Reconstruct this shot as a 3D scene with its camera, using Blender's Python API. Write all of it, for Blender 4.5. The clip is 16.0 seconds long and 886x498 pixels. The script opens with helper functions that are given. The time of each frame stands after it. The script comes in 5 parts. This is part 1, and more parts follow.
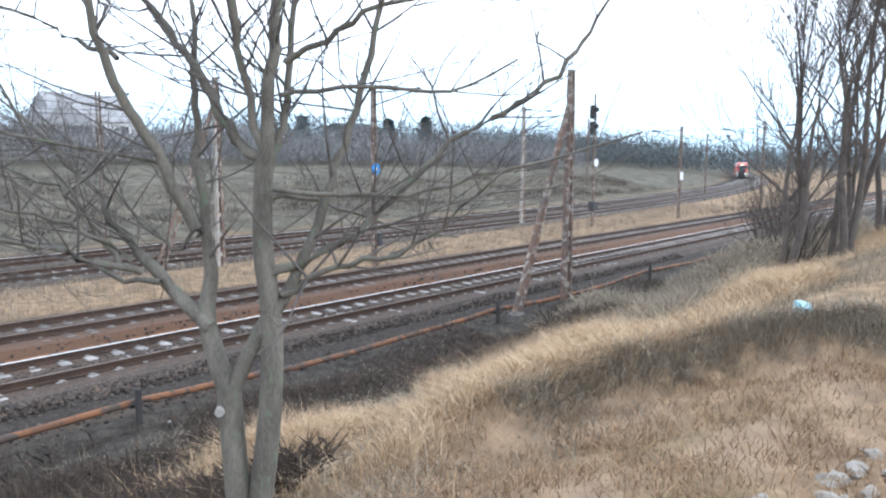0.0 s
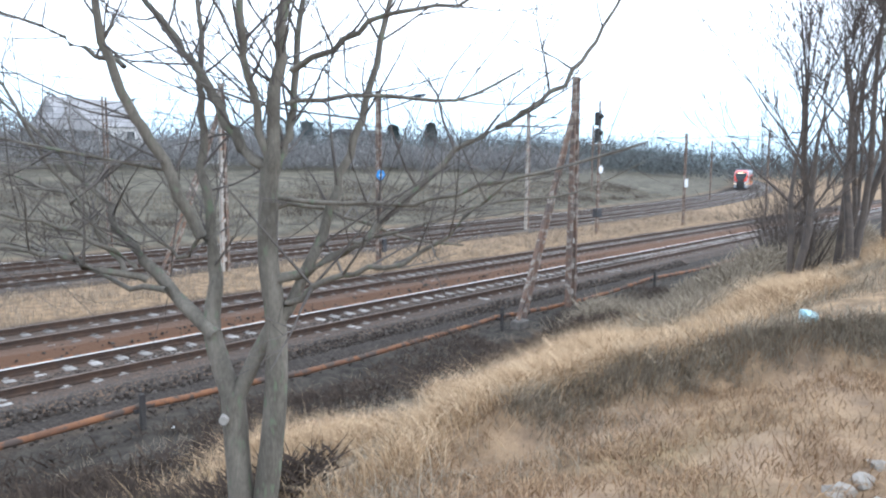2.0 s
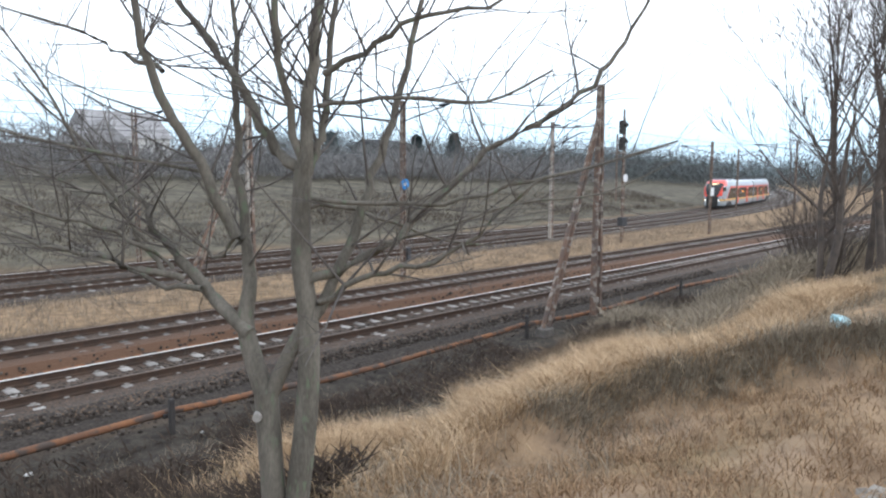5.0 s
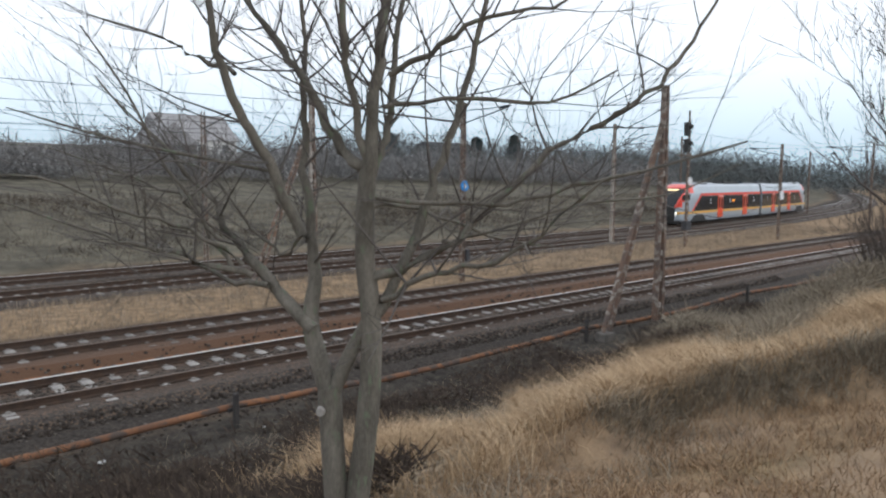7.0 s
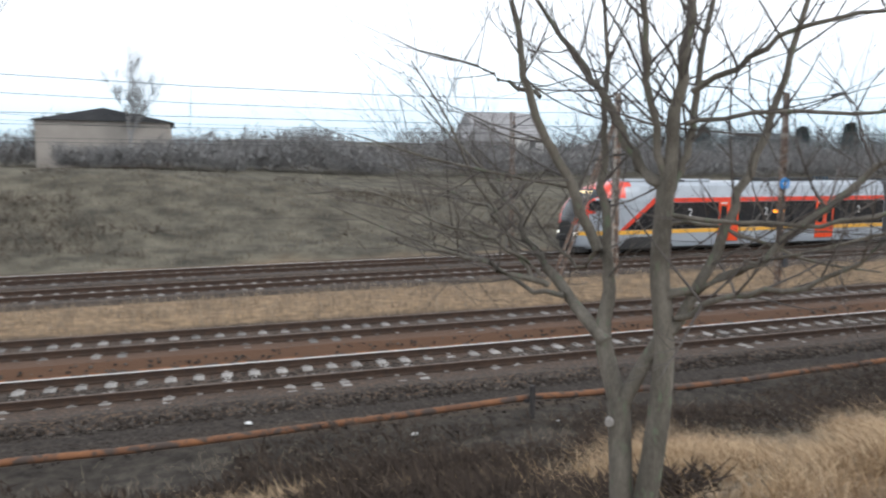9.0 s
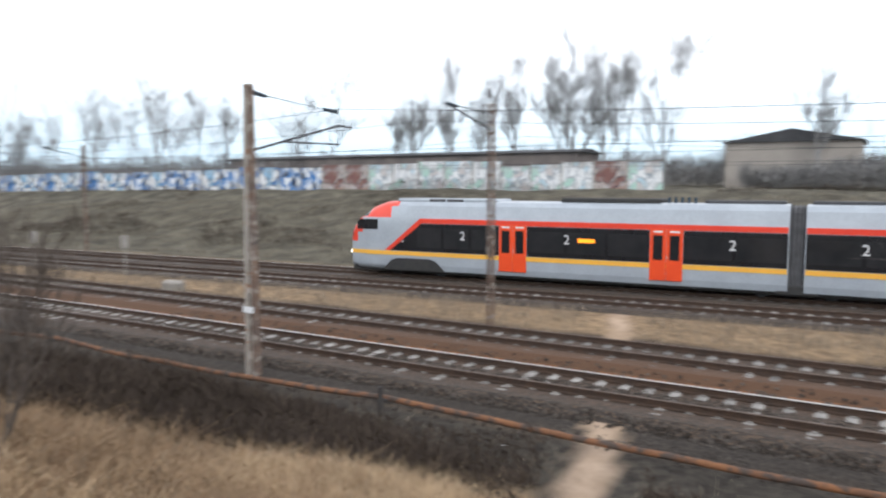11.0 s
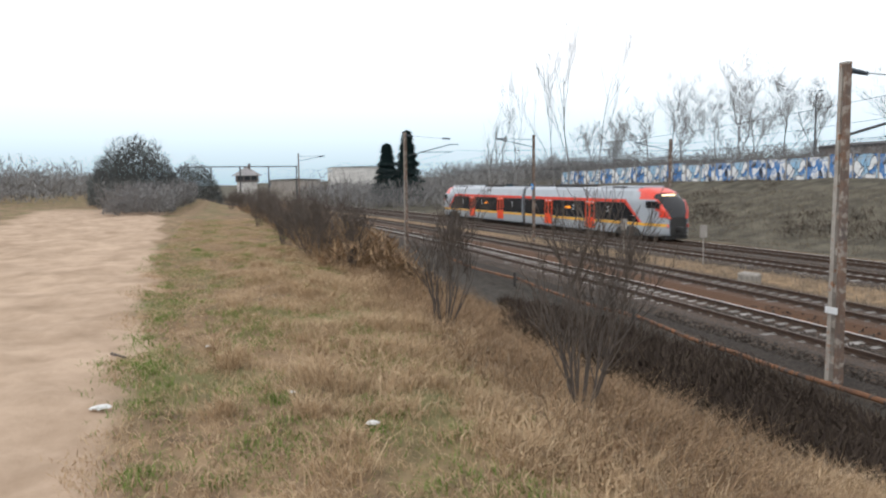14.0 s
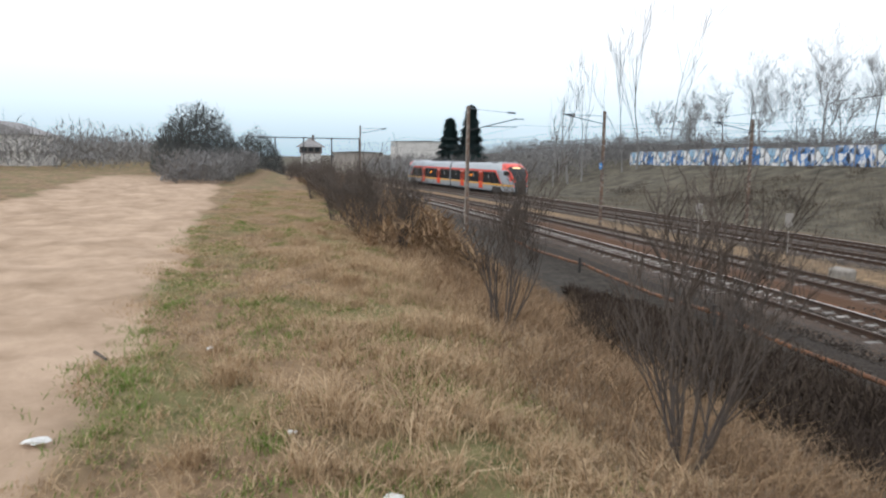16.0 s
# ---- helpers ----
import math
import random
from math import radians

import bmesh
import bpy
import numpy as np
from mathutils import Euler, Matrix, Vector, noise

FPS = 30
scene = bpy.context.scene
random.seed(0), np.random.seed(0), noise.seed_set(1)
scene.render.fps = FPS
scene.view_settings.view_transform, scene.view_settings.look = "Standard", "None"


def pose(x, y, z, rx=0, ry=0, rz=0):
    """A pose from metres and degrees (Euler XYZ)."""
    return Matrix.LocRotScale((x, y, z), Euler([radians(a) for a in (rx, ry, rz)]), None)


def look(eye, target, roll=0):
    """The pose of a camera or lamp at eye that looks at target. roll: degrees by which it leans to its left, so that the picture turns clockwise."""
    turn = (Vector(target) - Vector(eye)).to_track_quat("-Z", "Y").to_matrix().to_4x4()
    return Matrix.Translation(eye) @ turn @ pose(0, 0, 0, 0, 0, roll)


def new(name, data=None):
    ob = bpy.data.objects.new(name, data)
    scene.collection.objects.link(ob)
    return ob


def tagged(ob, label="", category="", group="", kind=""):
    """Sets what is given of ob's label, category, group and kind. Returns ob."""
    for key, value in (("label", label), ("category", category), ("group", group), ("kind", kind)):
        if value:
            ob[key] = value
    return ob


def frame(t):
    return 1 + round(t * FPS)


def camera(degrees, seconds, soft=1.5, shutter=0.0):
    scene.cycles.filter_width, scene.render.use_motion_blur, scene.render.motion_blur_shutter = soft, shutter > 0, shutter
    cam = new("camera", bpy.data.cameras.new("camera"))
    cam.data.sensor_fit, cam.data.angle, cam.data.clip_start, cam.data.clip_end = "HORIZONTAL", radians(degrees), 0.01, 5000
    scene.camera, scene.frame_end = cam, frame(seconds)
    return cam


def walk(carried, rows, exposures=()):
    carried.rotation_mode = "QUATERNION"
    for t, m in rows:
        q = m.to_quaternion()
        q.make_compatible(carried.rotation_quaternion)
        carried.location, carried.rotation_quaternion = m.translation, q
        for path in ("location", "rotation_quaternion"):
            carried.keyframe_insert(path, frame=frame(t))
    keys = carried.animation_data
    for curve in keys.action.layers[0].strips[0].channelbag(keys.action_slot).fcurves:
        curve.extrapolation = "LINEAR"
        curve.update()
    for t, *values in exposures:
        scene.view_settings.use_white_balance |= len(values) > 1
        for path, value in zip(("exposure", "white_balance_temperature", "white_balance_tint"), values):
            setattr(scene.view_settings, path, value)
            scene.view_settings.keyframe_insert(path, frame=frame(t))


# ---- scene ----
cam = camera(62.4, 16.0, soft=2.2, shutter=0.38)

PATH = [
    (0, (-1.138, -16.251, 4.363), (0.372, -14.962, 4.121), 0.2),
    (0.5, (-1.134, -16.25, 4.375), (0.38, -14.964, 4.141), 0.3),
    (1, (-1.147, -16.24, 4.375), (0.365, -14.951, 4.144), 0.7),
    (1.5, (-1.147, -16.243, 4.379), (0.36, -14.948, 4.153), 0.6),
    (2, (-1.139, -16.246, 4.38), (0.365, -14.947, 4.154), 0.4),
    (2.5, (-1.154, -16.246, 4.374), (0.352, -14.949, 4.151), 0.6),
    (3, (-1.145, -16.242, 4.378), (0.354, -14.937, 4.151), 0.7),
    (3.5, (-1.159, -16.246, 4.38), (0.336, -14.936, 4.162), 0.7),
    (5.8, (-1.214, -16.251, 4.295), (0.229, -14.88, 4.096), -0.0),
    (6, (-1.13, -16.2, 4.293), (0.307, -14.824, 4.086), 0.1),
    (6.5, (-1.18, -16.226, 4.292), (0.23, -14.823, 4.085), 0.3),
    (7, (-1.238, -16.254, 4.311), (0.113, -14.792, 4.117), 0.4),
    (7.5, (-1.261, -16.301, 4.326), (0.012, -14.771, 4.139), 0.7),
    (8, (-1.399, -16.307, 4.372), (-0.255, -14.678, 4.179), 2.2),
    (8.2, (-1.465, -16.375, 4.391), (-0.415, -14.686, 4.183), 1.7),
    (10.3, (-0.865, -16.418, 4.54), (-1.166, -14.449, 4.353), 0.6),
    (10.5, (-0.855, -16.418, 4.549), (-1.372, -14.495, 4.362), 0.63),
    (11, (-0.855, -16.418, 4.549), (-1.877, -14.707, 4.382), 0.14),
    (11.5, (-0.855, -16.418, 4.549), (-2.239, -14.987, 4.36), -0.22),
    (12, (-0.855, -16.418, 4.549), (-2.519, -15.325, 4.362), 0.25),
    (12.5, (-0.855, -16.418, 4.549), (-2.653, -15.567, 4.343), -1.11),
    (13, (-0.855, -16.418, 4.549), (-2.722, -15.729, 4.356), -0.26),
    (13.5, (-0.855, -16.418, 4.549), (-2.765, -15.852, 4.37), -0.78),
    (14, (-0.855, -16.418, 4.549), (-2.77, -15.873, 4.364), -0.7),
    (14.5, (-0.855, -16.418, 4.549), (-2.774, -15.887, 4.36), -0.16),
    (15, (-1.191, -16.325, 4.539), (-3.112, -15.808, 4.338), 0.36),
    (15.5, (-1.862, -16.139, 4.519), (-3.804, -15.712, 4.301), 0.81),
    (16, (-2.774, -15.887, 4.492), (-4.721, -15.503, 4.243), 0.94),
]
EXPOSURES = [(0, 0.4, 5480, 8), (3.7, 0.38, 5480, 8), (5.8, -0.46, 6020, 9), (6.5, -0.62, 6020, 9), (7.2, -0.6, 6020, 9), (8.2, -0.46, 6100, 9), (10.3, -0.2, 6080, 10), (11.0, -0.22, 6120, 10), (11.5, -0.5, 6300, 10), (12.0, -0.64, 6400, 10), (13.0, -0.5, 6400, 10), (14.0, -0.46, 6350, 10), (15.0, -0.28, 6380, 10), (16.0, -0.48, 6250, 10)]
walk(cam, [(t, look(eye, target, roll)) for t, eye, target, roll in PATH], exposures=EXPOSURES)

# ---- exposure, sky and sun ----
world = bpy.data.worlds.new("world")
scene.world = world
world.use_nodes = True
wn, wl = world.node_tree.nodes, world.node_tree.links
wn.clear()
sky = wn.new("ShaderNodeTexSky")
sky.sky_type, sky.sun_disc = "NISHITA", False
sky.sun_elevation, sky.sun_rotation = radians(38), radians(150)
sky.air_density, sky.dust_density, sky.ozone_density = 1.0, 3.0, 1.5
dim = wn.new("ShaderNodeMix")
dim.data_type = "RGBA"
dim.inputs[0].default_value = 0.12
cloud = wn.new("ShaderNodeValToRGB")
coord = wn.new("ShaderNodeTexCoord")
split = wn.new("ShaderNodeSeparateXYZ")
wl.new(coord.outputs["Generated"], split.inputs[0])
wl.new(split.outputs["Z"], cloud.inputs[0])
cloud.color_ramp.elements[0].position, cloud.color_ramp.elements[0].color = 0.0, (5.6, 7.3, 8.2, 1)
cloud.color_ramp.elements[1].position, cloud.color_ramp.elements[1].color = 1.0, (10.6, 10.7, 10.9, 1)
for place, tint in ((0.06, (8.8, 10.2, 11.0, 1)), (0.17, (13.4, 13.6, 13.8, 1)), (0.4, (12.6, 12.7, 12.9, 1))):
    cloud.color_ramp.elements.new(place).color = tint
back = wn.new("ShaderNodeBackground")
wout = wn.new("ShaderNodeOutputWorld")
wl.new(cloud.outputs[0], dim.inputs[6])
wl.new(sky.outputs[0], dim.inputs[7])
wl.new(dim.outputs[2], back.inputs[0])
back.inputs[1].default_value = 0.15
wl.new(back.outputs[0], wout.inputs[0])
sun = new("sun", bpy.data.lights.new("sun", "SUN"))
sun.data.energy, sun.data.angle, sun.data.color = 1.1, radians(25), (1.0, 0.97, 0.92)
sun.matrix_world = pose(0, 0, 60, 52, 0, 30)


# ---- materials ----
def mat(name, a, b=None, scale=6.0, rough=0.8, bump=0.0, metal=0.0, fine=60.0, vary=0.0, coat=0.0, wear=None, wear_at=0.62, stretch=None):
    """Two tones mixed by coarse and fine noise; wear: a third tone in patches; vary: random value per object."""
    m = bpy.data.materials.new(name)
    m.use_nodes = True
    n, l = m.node_tree.nodes, m.node_tree.links
    p = n["Principled BSDF"]
    b = b or tuple(c * 0.75 for c in a)
    tc = n.new("ShaderNodeTexCoord")
    src = tc.outputs["Object"]
    if stretch:
        mp = n.new("ShaderNodeMapping")
        mp.inputs["Scale"].default_value = stretch
        l.new(src, mp.inputs[0])
        src = mp.outputs[0]
    big, small = n.new("ShaderNodeTexNoise"), n.new("ShaderNodeTexNoise")
    big.inputs["Scale"].default_value, small.inputs["Scale"].default_value = scale, fine
    big.inputs["Detail"].default_value = small.inputs["Detail"].default_value = 4
    l.new(src, big.inputs["Vector"])
    l.new(src, small.inputs["Vector"])
    add = n.new("ShaderNodeMath")
    add.operation = "MULTIPLY_ADD"
    l.new(small.outputs[0], add.inputs[0])
    add.inputs[1].default_value = 0.6
    l.new(big.outputs[0], add.inputs[2])
    ramp = n.new("ShaderNodeValToRGB")
    ramp.color_ramp.elements[0].position, ramp.color_ramp.elements[0].color = 0.55, (*a, 1)
    ramp.color_ramp.elements[1].position, ramp.color_ramp.elements[1].color = 1.05, (*b, 1)
    l.new(add.outputs[0], ramp.inputs[0])
    col = ramp.outputs[0]
    if wear:
        pat = n.new("ShaderNodeTexNoise")
        pat.inputs["Scale"].default_value, pat.inputs["Detail"].default_value = scale * 2.3, 6
        l.new(src, pat.inputs["Vector"])
        cut = n.new("ShaderNodeValToRGB")
        cut.color_ramp.elements[0].position, cut.color_ramp.elements[1].position = wear_at - 0.04, wear_at + 0.06
        l.new(pat.outputs[0], cut.inputs[0])
        mw = n.new("ShaderNodeMix")
        mw.data_type = "RGBA"
        l.new(cut.outputs[0], mw.inputs[0])
        l.new(col, mw.inputs[6])
        mw.inputs[7].default_value = (*wear, 1)
        col = mw.outputs[2]
    if vary:
        info = n.new("ShaderNodeObjectInfo")
        hsv = n.new("ShaderNodeHueSaturation")
        mr = n.new("ShaderNodeMapRange")
        mr.inputs["To Min"].default_value, mr.inputs["To Max"].default_value = 1 - vary, 1 + vary
        l.new(info.outputs["Random"], mr.inputs[0])
        l.new(mr.outputs[0], hsv.inputs["Value"])
        l.new(col, hsv.inputs["Color"])
        col = hsv.outputs[0]
    l.new(col, p.inputs["Base Color"])
    p.inputs["Roughness"].default_value, p.inputs["Metallic"].default_value = rough, metal
    p.inputs["Coat Weight"].default_value = coat
    if bump:
        bp = n.new("ShaderNodeBump")
        bp.inputs["Strength"].default_value, bp.inputs["Distance"].default_value = bump, 0.02
        l.new(add.outputs[0], bp.inputs["Height"])
        l.new(bp.outputs[0], p.inputs["Normal"])
    return m


def island_mat(name, tones, rough=0.9):
    """Stuff whose pieces take one of several tones each."""
    m = bpy.data.materials.new(name)
    m.use_nodes = True
    n, l = m.node_tree.nodes, m.node_tree.links
    geo, ramp = n.new("ShaderNodeNewGeometry"), n.new("ShaderNodeValToRGB")
    l.new(geo.outputs["Random Per Island"], ramp.inputs[0])
    e = ramp.color_ramp.elements
    e[0].position, e[0].color = 0, (*tones[0], 1)
    e[1].position, e[1].color = 1, (*tones[-1], 1)
    for i, c in enumerate(tones[1:-1]):
        k = e.new((i + 1) / (len(tones) - 1))
        k.color = (*c, 1)
    l.new(ramp.outputs[0], n["Principled BSDF"].inputs["Base Color"])
    n["Principled BSDF"].inputs["Roughness"].default_value = rough
    n["Principled BSDF"].inputs["Specular IOR Level"].default_value = 0.1
    return m


def glow(name, colour, strength):
    m = bpy.data.materials.new(name)
    m.use_nodes = True
    p = m.node_tree.nodes["Principled BSDF"]
    p.inputs["Base Color"].default_value = p.inputs["Emission Color"].default_value = (*colour, 1)
    p.inputs["Emission Strength"].default_value = strength
    return m


M_BARK = mat("bark", (0.19, 0.17, 0.14), (0.085, 0.075, 0.06), 9, 0.9, 0.6, fine=70, wear=(0.13, 0.15, 0.10), stretch=(1, 1, 0.35))
M_TWIG = mat("twig", (0.13, 0.115, 0.10), (0.07, 0.06, 0.055), 8, 0.9)
# Far twigs carry distance haze in their paler colour.
M_TWIG_HAZE = mat("twig_hazed", (0.30, 0.295, 0.29), (0.20, 0.195, 0.19), 3, 0.9)
M_SHRUB = mat("shrub_stem", (0.12, 0.095, 0.075), (0.06, 0.05, 0.045), 6, 0.9)
M_RAIL = mat("rail_rust", (0.085, 0.05, 0.032), (0.05, 0.034, 0.026), 5, 0.75, 0.2, 0.3)
M_RAILTOP = mat("rail_head_worn", (0.72, 0.70, 0.67), (0.58, 0.55, 0.52), 3, 0.3, 0, 0.9)
M_RAILTOP_DULL = mat("rail_head_rusted_dull", (0.16, 0.11, 0.085), (0.10, 0.07, 0.05), 3, 0.5, 0, 0.6)
M_SLEEPER = mat("sleeper_concrete", (0.40, 0.38, 0.355), (0.21, 0.195, 0.18), 5, 0.9, 0.3, vary=0.25, wear=(0.17, 0.13, 0.10))
M_SLEEPER_B = mat("sleeper_dull", (0.28, 0.262, 0.245), (0.13, 0.12, 0.11), 5, 0.9, 0.3, vary=0.35, wear=(0.10, 0.09, 0.07))
M_STONE = island_mat("ballast_stones", [(0.03, 0.026, 0.022), (0.068, 0.056, 0.047), (0.046, 0.037, 0.031), (0.12, 0.105, 0.092), (0.038, 0.029, 0.024)])
M_PIPE = mat("pipe_rust", (0.27, 0.115, 0.045), (0.12, 0.06, 0.035), 2.2, 0.85, 0.3, wear=(0.07, 0.05, 0.04), wear_at=0.52)
M_POST = mat("post_dark", (0.06, 0.055, 0.05), (0.035, 0.03, 0.03), 6, 0.9)
M_CONC = mat("pole_concrete", (0.44, 0.41, 0.37), (0.27, 0.235, 0.20), 3, 0.9, 0.4, wear=(0.30, 0.16, 0.095), wear_at=0.62)
M_STEELP = mat("pole_steel_rusted", (0.22, 0.13, 0.085), (0.12, 0.10, 0.09), 2.5, 0.85, 0.3, 0.2, wear=(0.33, 0.29, 0.25), wear_at=0.55)
M_DARKST = mat("steel_dark", (0.075, 0.075, 0.078), (0.045, 0.045, 0.05), 4, 0.6, 0.1, 0.3)
M_WIRE = mat("wire", (0.05, 0.055, 0.06), None, 3, 0.6, 0, 0.4)
M_INSUL = mat("insulator", (0.05, 0.075, 0.10), None, 5, 0.25)
M_WHITE = mat("white_plate", (0.75, 0.76, 0.77), (0.62, 0.62, 0.62), 6, 0.6)
M_BLUE = mat("blue_sign", (0.03, 0.24, 0.62), (0.03, 0.20, 0.5), 6, 0.5)
M_GREY = mat("train_grey", (0.40, 0.44, 0.48), (0.34, 0.37, 0.41), 1.2, 0.32, 0.0, fine=8, coat=0.4)
M_RED = mat("train_red", (0.80, 0.065, 0.03), (0.72, 0.05, 0.025), 1.2, 0.3, 0, fine=8, coat=0.4)
M_DOOR = mat("train_door", (0.84, 0.085, 0.018), (0.76, 0.07, 0.016), 1.2, 0.3, 0, fine=8, coat=0.4)
M_YEL = mat("train_yellow", (0.88, 0.47, 0.06), (0.80, 0.42, 0.06), 1.2, 0.35, 0, fine=8, coat=0.4)
M_GLASS = mat("train_glass", (0.010, 0.010, 0.012), (0.018, 0.018, 0.02), 0.8, 0.2, 0, fine=3)
M_BLACK = mat("train_black", (0.022, 0.022, 0.024), (0.04, 0.038, 0.035), 3, 0.8, 0.2)
M_NUM = mat("train_numeral", (0.85, 0.85, 0.85), None, 4, 0.6)
M_AMBER = glow("display_amber", (1.0, 0.30, 0.01), 1.7)
M_LAMP = glow("headlamp_white", (1.0, 0.95, 0.82), 3.5)
M_TAIL = glow("lamp_red", (0.7, 0.03, 0.02), 0.5)
M_WALLC = mat("wall_concrete", (0.38, 0.36, 0.33), (0.26, 0.24, 0.22), 1.5, 0.9, 0.3)
M_SHED = mat("shed_wall", (0.20, 0.17, 0.155), (0.12, 0.105, 0.10), 0.6, 0.9, 0.3)
M_ROOFD = mat("roof_dark", (0.07, 0.07, 0.072), (0.045, 0.045, 0.05), 1.0, 0.8, 0.2)
M_PLASTER = mat("plaster_grey", (0.40, 0.36, 0.32), (0.30, 0.27, 0.24), 0.5, 0.9, 0.2)
M_HOUSE = mat("plaster_white", (0.70, 0.68, 0.65), (0.58, 0.56, 0.53), 0.5, 0.9)
# Grey tile, made lighter so the far roofs already hold haze.
M_TILE = mat("roof_grey_hazed", (0.33, 0.32, 0.32), (0.24, 0.23, 0.23), 0.8, 0.85, 0.2)
M_WIN = mat("window_dark", (0.04, 0.045, 0.05), None, 2, 0.15)
M_FIR = island_mat("fir_needles", [(0.012, 0.026, 0.028), (0.02, 0.04, 0.04), (0.016, 0.032, 0.03)])
# Both thicket tones are lightened and greyed to include distance haze.
M_HEDGE_HAZE = island_mat("far_thicket", [(0.17, 0.168, 0.165), (0.27, 0.26, 0.25), (0.21, 0.205, 0.205), (0.145, 0.145, 0.142)])
M_PINE_HAZE = island_mat("dark_thicket_hazed", [(0.085, 0.097, 0.098), (0.13, 0.138, 0.133), (0.105, 0.112, 0.116)])
M_BAG = mat("bag_plastic", (0.30, 0.58, 0.66), (0.55, 0.72, 0.75), 12, 0.4, 0.5)
M_PAPER = mat("paper_white", (0.78, 0.78, 0.76), (0.6, 0.6, 0.58), 14, 0.8, 0.3)
M_ROCK_D = mat("foot_concrete", (0.20, 0.18, 0.16), (0.11, 0.10, 0.09), 5, 0.9, 0.4)
M_ROCK = mat("rubble", (0.36, 0.33, 0.29), (0.22, 0.20, 0.175), 6, 0.9, 0.6)
M_STRAW = island_mat("dry_grass", [(0.54, 0.39, 0.235), (0.37, 0.26, 0.155), (0.62, 0.47, 0.305), (0.25, 0.17, 0.105), (0.46, 0.32, 0.185)])
M_GREYG = island_mat("withered_grass", [(0.28, 0.235, 0.175), (0.18, 0.15, 0.115), (0.38, 0.32, 0.235), (0.22, 0.185, 0.14)])
M_RUSTG = island_mat("brown_weeds", [(0.30, 0.19, 0.11), (0.17, 0.115, 0.075), (0.42, 0.29, 0.17), (0.12, 0.085, 0.06)])
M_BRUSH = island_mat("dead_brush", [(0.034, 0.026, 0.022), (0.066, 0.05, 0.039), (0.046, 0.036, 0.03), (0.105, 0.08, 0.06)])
M_STRIP = island_mat("strip_grass", [(0.33, 0.265, 0.195), (0.20, 0.165, 0.13), (0.42, 0.33, 0.23), (0.26, 0.215, 0.165), (0.16, 0.135, 0.11)])
M_FARG = island_mat("far_grass", [(0.19, 0.165, 0.128), (0.12, 0.104, 0.082), (0.25, 0.215, 0.165), (0.15, 0.132, 0.105)])
M_GREENG = island_mat("green_grass", [(0.13, 0.205, 0.045), (0.18, 0.27, 0.06), (0.11, 0.165, 0.04), (0.27, 0.29, 0.11)])


# ---- helpers of the scene ----
def mesh_ob(name, verts, faces, material, parent=None, label=""):
    me = bpy.data.meshes.new(name)
    me.from_pydata([tuple(v) for v in verts], [], [tuple(f) for f in faces])
    for m in material if isinstance(material, (list, tuple)) else (material,):
        me.materials.append(m)
    ob = new(name, me)
    ob.parent = parent
    if label:
        ob["label"] = label
    return ob


def part(name, bm, material, parent=None, label="", smooth=False):
    me = bpy.data.meshes.new(name)
    if smooth:
        for f in bm.faces:
            f.smooth = True
    bm.to_mesh(me)
    bm.free()
    for m in material if isinstance(material, (list, tuple)) else (material,):
        me.materials.append(m)
    ob = new(name, me)
    ob.parent = parent
    if label:
        ob["label"] = label
    return ob


def empty(name, m):
    ob = new(name)
    ob.empty_display_size = 0.2
    ob.matrix_basis = m
    return ob


def box(bm, x0, x1, y0, y1, z0, z1, bevel=0.0):
    g = bmesh.ops.create_cube(bm, size=1)
    bmesh.ops.transform(bm, matrix=Matrix.Translation(((x0 + x1) / 2, (y0 + y1) / 2, (z0 + z1) / 2)) @ Matrix.Diagonal((x1 - x0, y1 - y0, z1 - z0, 1)), verts=g["verts"])
    if bevel:
        edges = list({e for v in g["verts"] for e in v.link_edges})
        bmesh.ops.bevel(bm, geom=edges, offset=bevel, segments=1, affect="EDGES")
    return bm


def boxed(x0, x1, y0, y1, z0, z1, bevel=0.0):
    return box(bmesh.new(), x0, x1, y0, y1, z0, z1, bevel)


def rod(bm, a, b, r0, r1=None, n=8):
    a, b = Vector(a), Vector(b)
    q = (b - a).to_track_quat("Z", "Y").to_matrix().to_4x4()
    g = bmesh.ops.create_cone(bm, cap_ends=True, segments=n, radius1=r0, radius2=r1 if r1 is not None else r0, depth=(b - a).length)
    bmesh.ops.transform(bm, matrix=Matrix.Translation((a + b) / 2) @ q, verts=g["verts"])
    return bm


def rodded(a, b, r0, r1=None, n=8):
    return rod(bmesh.new(), a, b, r0, r1, n)


def tubes(paths, sides=5):
    """Vertices and faces of tapered tubes; a path is a list of (point, radius)."""
    verts, faces = [], []
    for path in paths:
        s = 3 if path[0][1] < 0.006 else sides
        base = len(verts)
        for i, (p, r) in enumerate(path):
            d = (path[min(i + 1, len(path) - 1)][0] - path[max(i - 1, 0)][0]).normalized()
            u = d.orthogonal().normalized()
            w = d.cross(u)
            for k in range(s):
                a = 2 * math.pi * k / s
                verts.append(p + (u * math.cos(a) + w * math.sin(a)) * r)
        for i in range(len(path) - 1):
            for k in range(s):
                a, b = base + i * s + k, base + i * s + (k + 1) % s
                faces.append((a, b, b + s, a + s))
    return verts, faces


